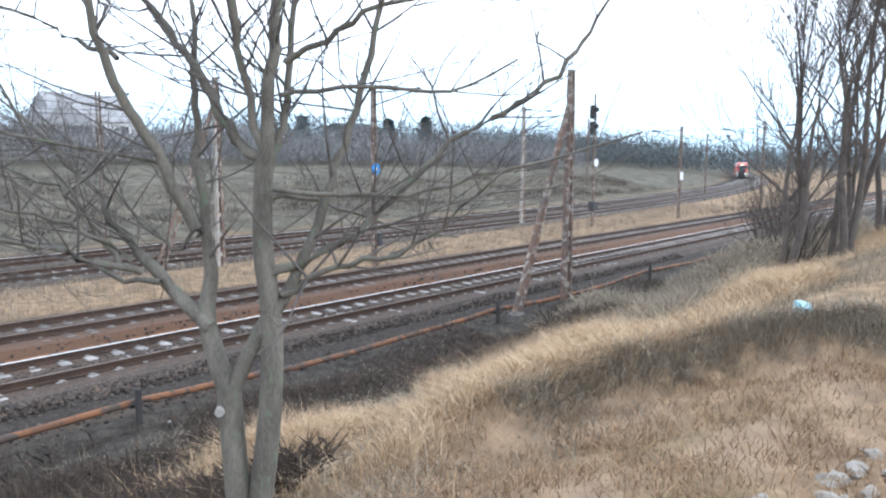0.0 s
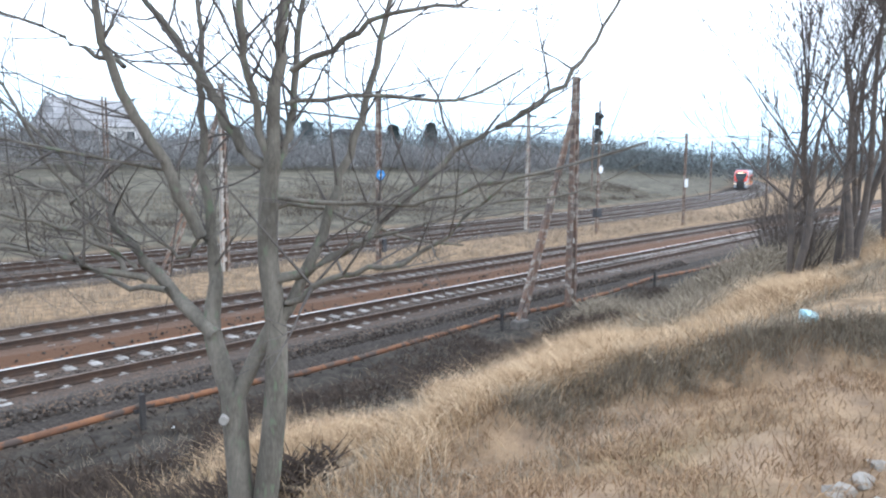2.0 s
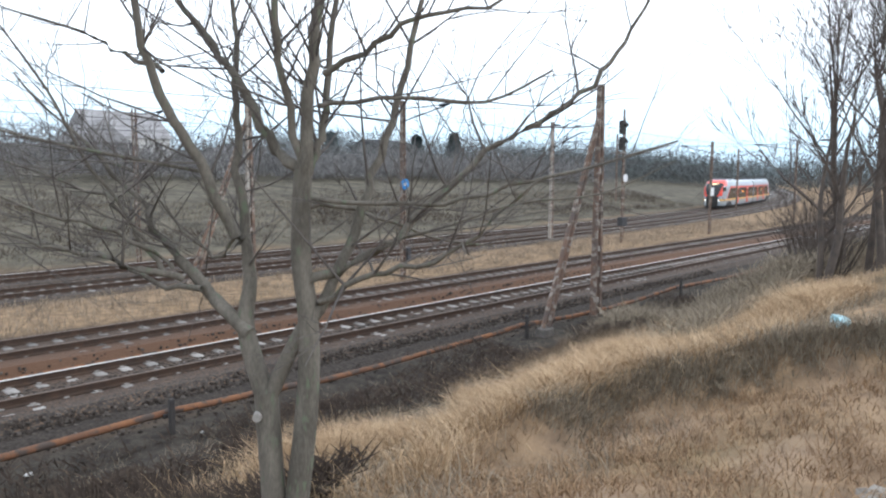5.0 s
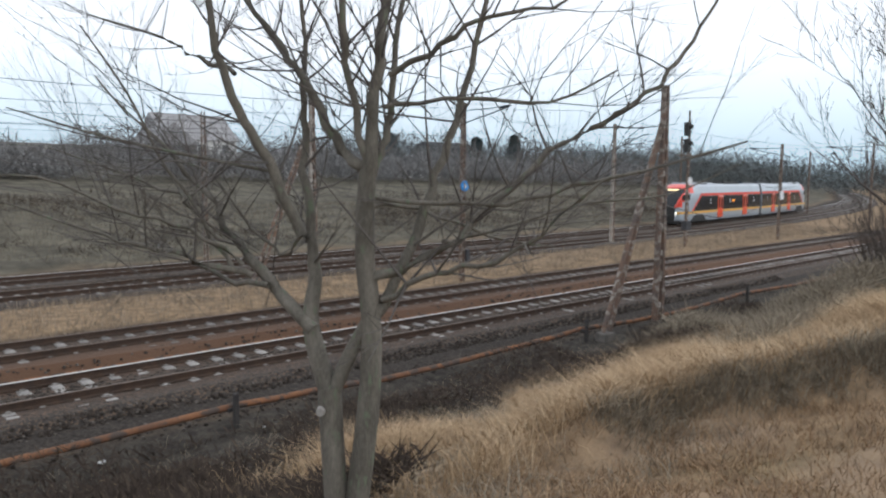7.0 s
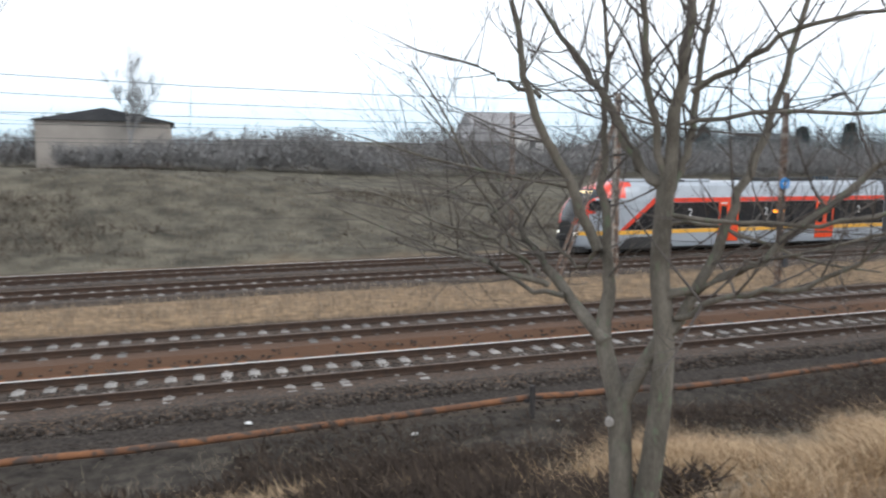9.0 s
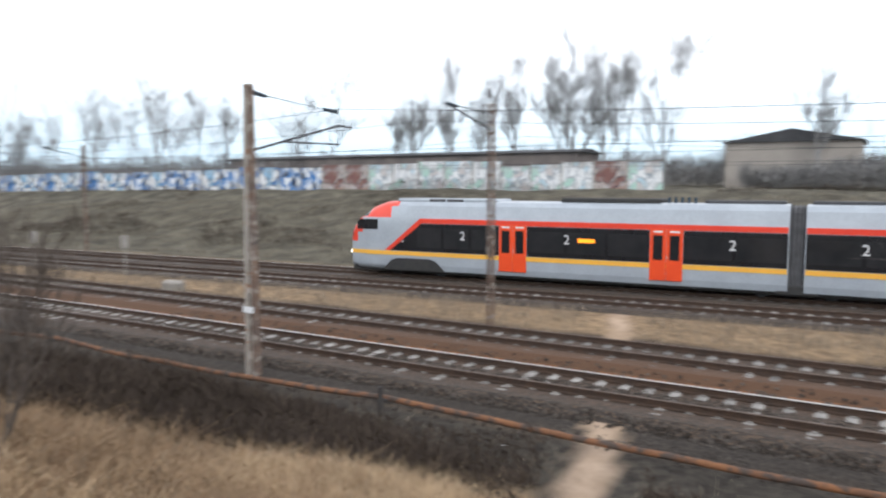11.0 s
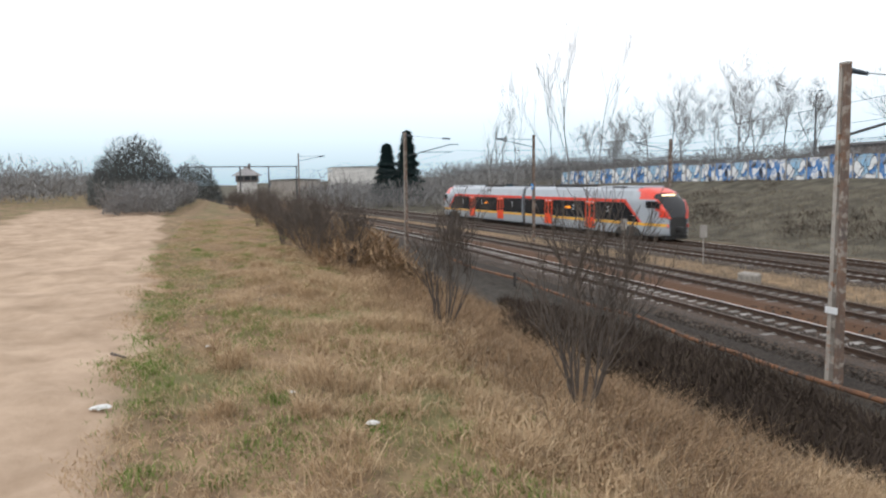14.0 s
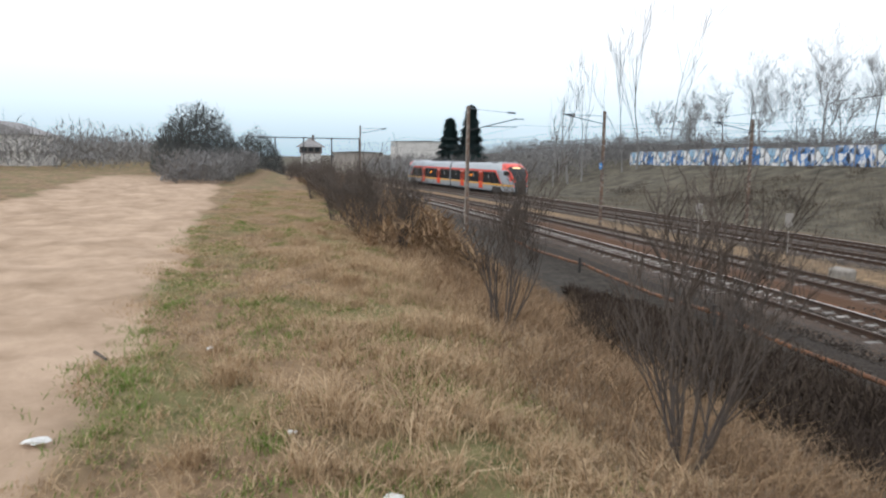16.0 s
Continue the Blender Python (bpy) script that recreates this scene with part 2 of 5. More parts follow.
def branch(rng, start, way, length, r, depth, out, up=0.15, wob=0.25, kids=(3, 5), spread=0.8, seg=5):
    """A limb that wanders, thins, and forks into smaller ones."""
    p, d = Vector(start), Vector(way).normalized()
    path = [(p.copy(), r)]
    for i in range(seg):
        d = (d + Vector((rng.gauss(0, wob), rng.gauss(0, wob), rng.gauss(0, wob) * 0.7 + up)) * 0.5).normalized()
        p = p + d * length / seg
        path.append((p.copy(), r * (1 - 0.75 * (i + 1) / seg)))
    out.append(path)
    if depth > 0:
        for _ in range(rng.randint(*kids)):
            k = rng.uniform(0.25, 0.98) * seg
            i = min(int(k), seg - 1)
            q = path[i][0].lerp(path[i + 1][0], k - i)
            rr = path[i][1] * 0.62
            side = Vector((rng.gauss(0, 1), rng.gauss(0, 1), rng.gauss(0.15, 0.5))).normalized()
            branch(rng, q, d * 0.9 + side * spread, length * rng.uniform(0.4, 0.68), rr, depth - 1, out, up, wob, kids, spread, max(3, seg - 1))


# ---- the lie of the land ----
def bend(x):
    """Sideways swing of all the tracks towards the signal box."""
    if x >= -20:
        return 0.0
    if x > -140:
        return -0.0009 * (x + 20) ** 2
    return -12.96 - 0.216 * (-140 - x)


def bend_c(x):
    """The far pair of tracks draws nearer on one side and swings away on the other."""
    if x <= -4:
        m = -4 - x
        return -0.823 - 0.0686 * m - 0.0001 * m * m - (0.0006 * (-60 - x) ** 2 if -140 < x < -60 else 3.84 + 0.096 * (-140 - x) if x <= -140 else 0.0)
    if x <= 20:
        return -0.00143 * (20 - x) ** 2
    if x < 200:
        return 0.001 * (x - 20) ** 2
    return 32.4 + 0.36 * (x - 200)


def smooth(a, b, t):
    t = np.clip((t - a) / (b - a), 0, 1)
    return t * t * (3 - 2 * t)


V_BEND, V_BEND_C = np.vectorize(bend, otypes=[float]), np.vectorize(bend_c, otypes=[float])


def wave(x, y, s, k=0.0):
    return (np.sin(x * 1.3 * s + 1.1 * k + 1.7 * np.sin(y * 0.9 * s + k)) + np.sin(y * 1.7 * s + 2.3 * k + 1.3 * np.sin(x * 0.8 * s))) / 2


def land(x, y):
    """Height of the ground over the plan."""
    x, y = np.asarray(x, float), np.asarray(y, float)
    v = y - V_BEND(x)
    w = y - 18 - V_BEND_C(x)
    z = np.interp(v, [-400, -60, -14.6, -13.4, -10.5, -8, -5.6, -4.3, -2.9, -2.2], [2.75, 2.65, 2.48, 2.15, 1.15, 0.35, -0.35, -0.5, -0.45, -0.38])
    rough = np.clip((-3.2 - v) / 3, 0, 1)
    z = z + rough * (0.05 * wave(x, y, 1.1) + 0.03 * wave(x, y, 3.1, 2) + 0.02 * wave(x, y, 6.7, 4))
    z = z + (0.45 * smooth(12, 30, x) + 0.22 * smooth(0.5, 4.5, x)) * smooth(-9, -14, v)
    d = np.hypot(x - 4.4, (y + 15.0) * 1.05) + 0.12 * wave(x, y, 2.2, 6)
    z = z + 0.1 * smooth(4.2, 3.0, d) * smooth(2.2, 4.6, x) - 0.5 * smooth(3.1, 2.6, d) * smooth(1.6, 4.6, x)
    z = z - 0.35 * np.exp(-(((x + 5.6 + 0.28 * (y + 2)) / 0.8) ** 2)) * smooth(-14.5, -12, v) * smooth(-4, -6, v)
    right = np.interp(w, [3.0, 7, 42, 75, 160, 400], [0, 0.5, 4.0, 5.2, 9, 22])
    left = np.minimum(np.interp(y, [22, 27, 42.5, 60, 200, 400], [0, 0.6, 4.75, 5.0, 7, 15]), np.interp(w, [3.0, 8, 21, 60, 300], [0, 0.7, 4.75, 5.2, 13]))
    t = smooth(-8, 25, x)
    rise = left * (1 - t) + right * t
    gap = smooth(1.0, 3.0, v) * (0.12 * smooth(6.2, 8.5, v) * smooth(13.2, 11.5, y - V_BEND_C(x)))
    z = z + np.where(v > 0, rise + gap, 0)
    z = z + np.where(w > 5, 0.12 * wave(x, y, 0.35, 5) + 0.06 * wave(x, y, 0.9, 1), 0)
    return z


def at(x, y):
    return float(land(x, y))


def build_ground():
    def steps(lo, hi, near, fine, grow):
        out = [0.0]
        while out[-1] < hi:
            out.append(out[-1] + max(fine, (out[-1] - near) * grow))
        neg = [0.0]
        while neg[-1] < -lo:
            neg.append(neg[-1] + max(fine, (neg[-1] - near) * grow))
        return np.array([-k for k in neg[:0:-1]] + out)

    xs = steps(-2200, 2200, 26, 0.28, 0.035)
    ys = steps(-1500, 2400, 9, 0.22, 0.03) - 11
    gx, gy = np.meshgrid(xs, ys, indexing="ij")
    gz = land(gx, gy)
    nx, ny = gx.shape
    verts = np.stack([gx, gy, gz], -1).reshape(-1, 3)
    i = np.arange(nx - 1)[:, None] * ny + np.arange(ny - 1)[None, :]
    faces = np.stack([i, i + ny, i + ny + 1, i + 1], -1).reshape(-1, 4)
    me = bpy.data.meshes.new("ground")
    me.from_pydata(verts.tolist(), [], faces.tolist())
    me.polygons.foreach_set("use_smooth", [True] * len(me.polygons))
    v, w = gy - V_BEND(gx), gy - 18 - V_BEND_C(gx)
    wob = 0.45 * wave(gx, gy, 0.7, 3) + 0.2 * wave(gx, gy, 2.3, 1)
    road_r = np.where(gx < 0, -16.82 + 0.077 * gx, -16.95 - 0.05 * gx)
    road_l = np.where(gx < 0, -22.4 + 0.136 * gx, -22.4 + 0.05 * gx)
    sand = smooth(0.12, -0.15, gy - road_r + wob * 0.6) * smooth(-0.6, 0.5, gy - road_l + wob) * smooth(-75, -60, gx)
    sand = np.maximum(sand, 0.8 * smooth(0.55, 0.2, np.abs(gx + 5.6 + 0.28 * (gy + 2) + 0.35 * np.sin(gy * 0.9) * smooth(-3, -6, gy) + 0.25 * wob)) * smooth(-13.8, -12.5, v) * smooth(11.8, 10.8, v))
    sand = np.maximum(sand, np.clip(0.1 + 0.3 * wave(gx, gy, 1.9, 2), 0.0, 0.36) * smooth(3.0, 2.4, np.hypot(gx - 4.4, gy + 15.0)))
    green = smooth(-12.6, -14.2, v) * smooth(6, 2, gx) * np.clip(0.12 + 0.7 * wave(gx, gy, 1.1, 7), 0, 0.75) * (1 - sand)
    dark = np.maximum(smooth(-9.2, -7.8, v + 0.9 * wob), smooth(2.4, 1.2, gx + wob) * smooth(-12.9, -12.0, v + 0.6 * wob)) * smooth(-2.4, -3.2, v)
    dark = np.maximum(dark, 0.92 * smooth(-9.2, -7.8, v + wob) * smooth(-2.9, -3.6, v) * smooth(16, 9, gx) * smooth(-26, -18, gx))
    stone = np.maximum(smooth(-3.4, -2.6, v + 0.3 * wob) * smooth(7.3, 6.6, v + 0.3 * wob), smooth(11.9, 12.6, gy - V_BEND_C(gx) + 0.2 * wob) * smooth(22.6, 21.6, gy - V_BEND_C(gx)))
    stone = np.where(sand > 0.3, stone * 0.5, stone)
    rust = smooth(0.8, 1.2, v) * smooth(3.4, 2.9, v)
    field = smooth(3.2, 5.5, w + wob)
    for name, a in (("sand", sand), ("green", green), ("dark", dark), ("stone", stone), ("rust", rust), ("field", field)):
        at_ = me.attributes.new(name, "FLOAT", "POINT")
        at_.data.foreach_set("value", a.reshape(-1).astype(np.float32))
    m = bpy.data.materials.new("ground")
    m.use_nodes = True
    n, l = m.node_tree.nodes, m.node_tree.links
    p = n["Principled BSDF"]
    p.inputs["Roughness"].default_value = 0.95
    p.inputs["Specular IOR Level"].default_value = 0.15
    tc = n.new("ShaderNodeTexCoord")

    def tone(scale, a, b, lo=0.35, hi=0.65, detail=8):
        t = n.new("ShaderNodeTexNoise")
        t.inputs["Scale"].default_value, t.inputs["Detail"].default_value, t.inputs["Roughness"].default_value = scale, detail, 0.65
        l.new(tc.outputs["Object"], t.inputs["Vector"])
        r = n.new("ShaderNodeValToRGB")
        r.color_ramp.elements[0].position, r.color_ramp.elements[0].color = lo, (*a, 1)
        r.color_ramp.elements[1].position, r.color_ramp.elements[1].color = hi, (*b, 1)
        l.new(t.outputs[0], r.inputs[0])
        return r.outputs[0], t.outputs[0]

    def layer(under, over, name):
        a = n.new("ShaderNodeAttribute")
        a.attribute_name = name
        k = n.new("ShaderNodeMix")
        k.data_type = "RGBA"
        l.new(a.outputs["Fac"], k.inputs[0])
        l.new(under, k.inputs[6])
        l.new(over, k.inputs[7])
        return k.outputs[2]

    straw, h1 = tone(2.6, (0.145, 0.10, 0.064), (0.34, 0.238, 0.142))
    soil, _ = tone(3.5, (0.027, 0.023, 0.02), (0.08, 0.07, 0.057))
    grass, _ = tone(5, (0.075, 0.10, 0.03), (0.17, 0.18, 0.07))
    dust, _ = tone(0.8, (0.33, 0.235, 0.16), (0.55, 0.41, 0.30), 0.34, 0.66)
    grit, h2 = tone(14, (0.02, 0.017, 0.015), (0.072, 0.06, 0.05), 0.36, 0.66)
    brown, _ = tone(6, (0.10, 0.05, 0.026), (0.21, 0.105, 0.055))
    lea, _ = tone(0.5, (0.056, 0.051, 0.04), (0.16, 0.142, 0.106), 0.36, 0.66, 14)
    c = layer(straw, soil, "dark")
    c = layer(c, grass, "green")
    c = layer(c, lea, "field")
    c = layer(c, grit, "stone")
    c = layer(c, brown, "rust")
    c = layer(c, dust, "sand")
    l.new(c, p.inputs["Base Color"])
    bp = n.new("ShaderNodeBump")
    bp.inputs["Strength"].default_value, bp.inputs["Distance"].default_value = 0.5, 0.05
    hs = n.new("ShaderNodeMath")
    l.new(h1, hs.inputs[0])
    l.new(h2, hs.inputs[1])
    l.new(hs.outputs[0], bp.inputs["Height"])
    l.new(bp.outputs[0], p.inputs["Normal"])
    me.materials.append(m)
    return tagged(new("ground", me), "withered grass bank, track bed and sandy lane", "ground", kind="structure")


build_ground()


# ---- tracks ----
def track_points(y0, f, x0, x1, step):
    """Places and headings along a track at equal steps of its length."""
    out, x = [], x0
    while x < x1:
        s = (f(x + 0.5) - f(x - 0.5))
        out.append((x, y0 + f(x), math.atan(s)))
        x += step * math.cos(math.atan(s))
    return out


RAIL_SHAPE = [(-0.07, -0.17), (0.07, -0.17), (0.07, -0.155), (0.012, -0.13), (0.012, -0.045), (0.036, -0.035), (0.036, -0.006), (0.028, 0.0), (-0.028, 0.0), (-0.036, -0.006), (-0.036, -0.035), (-0.012, -0.045), (-0.012, -0.13), (-0.07, -0.155)]


def sleeper_mesh(material):
    bm = bmesh.new()
    for a, b, t in ((-1.25, -0.35, 0.0), (-0.35, 0.35, -0.035), (0.35, 1.25, 0.0)):
        box(bm, -0.125, 0.125, a, b, -0.36, -0.175 + t, 0.02)
    for y in (-0.83, -0.67, 0.67, 0.83):
        box(bm, -0.05, 0.05, y - 0.035, y + 0.035, -0.18, -0.145, 0.008)
    me = bpy.data.meshes.new("sleeper")
    bm.to_mesh(me)
    bm.free()
    me.materials.append(material)
    return me


def build_track(y0, f, x0, x1, near0, near1, head, sleeper, label):
    ob = empty("railway_track", pose(0, 0, 0))
    tagged(ob, label, "railway track", "parallel railway tracks")
    pts = track_points(y0, f, x0, x1, 1.5)
    n = len(RAIL_SHAPE)
    for side in (-0.753, 0.753):
        verts, faces = [], []
        for x, y, a in pts:
            for u, z in RAIL_SHAPE:
                verts.append((x - math.sin(a) * (side + u), y + math.cos(a) * (side + u), z))
        for i in range(len(pts) - 1):
            for k in range(n):
                b, c = i * n + k, i * n + (k + 1) % n
                faces.append((b, b + n, c + n, c))
        # Sky shine put into the tone: far head bright, near head dull.
        r = mesh_ob("rail", verts, faces, [M_RAIL, head if side > 0 else M_RAILTOP_DULL], ob)
        mi = [1 if (j % n) in (6, 7, 8) else 0 for j in range(len(faces))]
        r.data.polygons.foreach_set("material_index", mi)
    me = sleeper_mesh(sleeper)
    rng = random.Random(int(y0 * 10))
    far_v, far_f = [], []
    count = 0
    for x, y, a in track_points(y0, f, x0, x1, 0.6):
        if near0 <= x <= near1 and count < 290:
            count += 1
            s = new("sleeper", me)
            s.parent = ob
            s.matrix_basis = pose(x + rng.uniform(-0.02, 0.02), y + rng.uniform(-0.02, 0.02), rng.uniform(-0.012, 0.004), 0, 0, math.degrees(a) + rng.uniform(-0.8, 0.8))
        else:
            b = len(far_v)
            ca, sa = math.cos(a), math.sin(a)
            for z in (-0.36, -0.175):
                for u, w in ((-0.125, -1.25), (0.125, -1.25), (0.125, 1.25), (-0.125, 1.25)):
                    far_v.append((x + ca * u - sa * w, y + sa * u + ca * w, z))
            far_f += [(b + 4, b + 5, b + 6, b + 7), (b, b + 1, b + 5, b + 4), (b + 2, b + 3, b + 7, b + 6), (b + 1, b + 2, b + 6, b + 5), (b + 3, b, b + 4, b + 7)]
    if far_v:
        mesh_ob("sleeper_run", far_v, far_f, sleeper, ob)["kind"] = "stuff"
    return ob


TRACK_A, TRACK_B, TRACK_C, TRACK_D = 0.0, 4.2, 14.1, 18.4
build_track(TRACK_A, bend, -140, 150, -52, 62, M_RAILTOP, M_SLEEPER, "used railway track with worn rails, the far one bright, on pale concrete sleepers")
build_track(TRACK_B, bend, -140, 150, -50, 62, M_RAILTOP_DULL, M_SLEEPER_B, "rusty railway track on dull concrete sleepers in ballast")
build_track(TRACK_C, bend_c, -150, 290, -56, 60, M_RAILTOP_DULL, M_SLEEPER, "far railway track on pale sleepers beside dry grass")
build_track(TRACK_D, bend_c, -160, 290, -56, 60, M_RAILTOP, M_SLEEPER_B, "railway track that the red and grey train runs on")


def ballast(y0, f, label, seed):
    """A raised bed of broken stone: a shouldered heap, with loose stones on it where the camera passes."""
    prof = [(-2.15, -0.6), (-1.5, -0.19), (-1.1, -0.166), (0, -0.215), (1.1, -0.166), (1.5, -0.19), (2.15, -0.6)]
    pts = track_points(y0, f, -150, 260, 1.0)
    rng = random.Random(seed)
    verts, faces = [], []
    for x, y, a in pts:
        for u, z in prof:
            uu = u + rng.uniform(-0.06, 0.06)
            verts.append((x - math.sin(a) * uu, y + math.cos(a) * uu, z + rng.uniform(-0.015, 0.012)))
    n = len(prof)
    for i in range(len(pts) - 1):
        for k in range(n - 1):
            faces.append((i * n + k, (i + 1) * n + k, (i + 1) * n + k + 1, i * n + k + 1))
    bed = mesh_ob("ballast_bed", verts, faces, M_BED)
    near = {TRACK_A: [0, 0, 0.25, 0.1, 0.7, 1, 1], TRACK_B: [1, 1, 0.7, 0.2, 0.2, 0, 0]}.get(y0, [0] * 7)
    bed.data.attributes.new("rust", "FLOAT", "POINT").data.foreach_set("value", [float(k) for k in near] * len(pts))
    tagged(bed, label, "ballast", kind="structure")


M_BED = mat("ballast_bed", (0.07, 0.058, 0.049), (0.022, 0.018, 0.015), 9, 0.95, 1.0, fine=42, wear=(0.13, 0.085, 0.055), wear_at=0.56)
def rust_layer(m):
    """Brown iron dust on the stones where the rust attribute says so."""
    n, l = m.node_tree.nodes, m.node_tree.links
    p = n["Principled BSDF"]
    old = p.inputs["Base Color"].links[0].from_socket
    a, k, t = n.new("ShaderNodeAttribute"), n.new("ShaderNodeMix"), n.new("ShaderNodeTexNoise")
    a.attribute_name, k.data_type = "rust", "RGBA"
    t.inputs["Scale"].default_value, t.inputs["Detail"].default_value = 1.6, 8
    mul = n.new("ShaderNodeMath")
    mul.operation = "MULTIPLY"
    mr = n.new("ShaderNodeMapRange")
    mr.inputs["From Min"].default_value, mr.inputs["From Max"].default_value = 0.3, 0.6
    l.new(t.outputs[0], mr.inputs[0])
    l.new(a.outputs["Fac"], mul.inputs[0])
    l.new(mr.outputs[0], mul.inputs[1])
    l.new(mul.outputs[0], k.inputs[0])
    l.new(old, k.inputs[6])
    k.inputs[7].default_value = (0.10, 0.052, 0.028, 1)
    l.new(k.outputs[2], p.inputs["Base Color"])


rust_layer(M_BED)
ballast(TRACK_A, bend, "brown-grey stone ballast under the near track", 1)
ballast(TRACK_B, bend, "rust-stained stone ballast under the second track", 2)
ballast(TRACK_C, bend_c, "grey stone ballast under the third track", 3)
ballast(TRACK_D, bend_c, "grey stone ballast under the train's track", 4)


def loose_stones():
    rng = random.Random(8)
    verts, faces = [], []
    cube = [(-1, -1, -1), (1, -1, -1), (1, 1, -1), (-1, 1, -1), (-0.7, -0.6, 1), (0.6, -0.7, 1), (0.7, 0.6, 1), (-0.6, 0.7, 1)]
    quads = [(4, 5, 6, 7), (0, 1, 5, 4), (1, 2, 6, 5), (2, 3, 7, 6), (3, 0, 4, 7)]
    for _ in range(30000):
        x = rng.uniform(-24, 34)
        v = rng.choice((rng.uniform(-2.9, -0.85), rng.uniform(-3.2, 6.2), rng.uniform(-0.65, 0.65)))
        y = v + bend(x)
        if abs(abs(v) - 0.753) < 0.1 or abs(abs(v - 4.2) - 0.753) < 0.1:
            continue
        z = float(np.interp(v, [-3.4, -2.15, -1.5, 1.5, 2.1, 2.7, 5.7, 6.3], [-0.45, -0.42, -0.22, -0.21, -0.36, -0.21, -0.22, -0.4]))
        s = rng.uniform(0.02, 0.042)
        a = rng.uniform(0, 6.28)
        ca, sa, t = math.cos(a) * s, math.sin(a) * s, s * rng.uniform(0.5, 0.9)
        b = len(verts)
        verts += [(x + ca * p[0] - sa * p[1], y + sa * p[0] + ca * p[1], z + p[2] * t) for p in cube]
        faces += [tuple(b + k for k in q) for q in quads]
    tagged(mesh_ob("loose_stones", verts, faces, M_STONE), "loose broken stones scattered over the ballast", "gravel", kind="stuff")


loose_stones()


def spare_rail():
    """An old rail left lying beside the running rail."""
    pts = [(Vector((-40 + 2 * k, 1.32 + bend(-40 + 2 * k) + 0.02 * math.sin(k * 1.7), -0.14)), 0.05) for k in range(51)]
    v, f = tubes([pts], 6)
    tagged(mesh_ob("spare_rail", v, f, M_PIPE), "rusty old rail on the brown ballast", "rail")


spare_rail()


# ---- the rusty pipe and its posts ----
def pipe_line():
    ob = tagged(empty("rusty_pipe", pose(0, 0, 0)), "long rusty steel pipe on short dark posts beside the track", "pipe")
    rng = random.Random(5)
    xs = [-44, -33, -22.5, -10.1, 5.1, 16.2, 26.6, 39, 52]
    for a, b in zip(xs, xs[1:]):
        path = []
        for i in range(13):
            x = a + (b - a) * i / 12
            sag = -0.16 * math.sin(math.pi * i / 12) * rng.uniform(0.8, 1.1)
            path.append((Vector((x, -3.42 + bend(x) + rng.uniform(-0.03, 0.03), -0.1 + sag)), 0.066))
        v, f = tubes([path], 10)
        p = mesh_ob("pipe_length", v, f, M_PIPE, ob)
        p.data.polygons.foreach_set("use_smooth", [True] * len(p.data.polygons))
    for x in xs:
        y = -3.52 + bend(x)
        bm = boxed(x - 0.05, x + 0.05, y - 0.14, y - 0.04, at(x, y) - 0.3, 0.2, 0.015)
        box(bm, x - 0.12, x + 0.12, y - 0.02, y + 0.1, -0.18, -0.1, 0.01)
        part("post", bm, M_POST, ob, "dark weathered post")


pipe_line()


# ---- masts and wires ----
def lattice_mast(name, x, y, h, z0, label, arm=None, strut=None, w=0.34, plate=False, yaw=0.0):
    """Two concrete legs joined by rungs, with an arm and insulators towards the track."""
    ob = tagged(empty(name, pose(x, y, z0, 0, 0, yaw)), label, "catenary mast", "catenary masts")
    for s in (-1, 1):
        bm = bmesh.new()
        b = [bm.verts.new((s * w / 2 + dx, dy, 0)) for dx, dy in ((-0.06, -0.09), (0.06, -0.09), (0.06, 0.09), (-0.06, 0.09))]
        t = [bm.verts.new((s * w / 4 + dx, dy, h)) for dx, dy in ((-0.05, -0.07), (0.05, -0.07), (0.05, 0.07), (-0.05, 0.07))]
        for k in range(4):
            bm.faces.new((b[k], b[(k + 1) % 4], t[(k + 1) % 4], t[k]))
        bm.faces.new(t)
        part("leg", bm, M_CONC if s < 0 and "rust" not in label else M_STEELP, ob)
    n = int(h / 0.85)
    for i in range(n):
        z = 0.5 + i * 0.85
        ww = w / 2 * (1 - 0.5 * z / h)
        part("rung", boxed(-ww, ww, -0.05, 0.05, z - 0.09, z + 0.09, 0.01), M_CONC, ob)
    part("cap", boxed(-w / 4 - 0.06, w / 4 + 0.06, -0.08, 0.08, h, h + 0.06, 0.01), M_CONC, ob)
    if arm:
        reach = arm
        bm = rodded((0, 0, h - 1.6), (0, reach, h - 0.7), 0.035)
        rod(bm, (0, reach * 0.35, h - 1.3), (0, reach, h - 1.25), 0.025)
        rod(bm, (0, reach * 0.95, h - 0.72), (0, reach * 1.15, h - 0.72), 0.03)
        part("bracket_arm", bm, M_DARKST, ob, "thin dark steel cantilever")
        part("insulator", rodded((0, 0.12, h - 0.12), (0, 0.62 * (1 if reach > 0 else -1), h - 0.18), 0.07, 0.05), M_INSUL, ob)
        bm = rodded((0, 0.5, h - 0.16), (0, reach * 0.8, h - 0.3), 0.012)
        part("stay_wire", bm, M_WIRE, ob)
        part("insulator", rodded((0, reach * 0.8, h - 0.3), (0, reach * 0.97, h - 0.32), 0.06), M_INSUL, ob)
    if strut:
        for s in (-0.16, 0.16):
            part("raking_strut", rodded((0.1 + s * 0.3, 0, h - 0.6), (strut + s, -0.1, 0.05), 0.06, 0.075, 6), M_STEELP, ob)
        part("strut_foot", boxed(strut - 0.25, strut + 0.25, -0.25, 0.12, -0.35, 0.02, 0.03), M_ROCK_D, ob)
    if plate:
        part("number_plate", boxed(-0.2, 0.16, -0.135, -0.12, 1.62, 1.78), M_WHITE, ob, "small white enamel plate")
    return ob


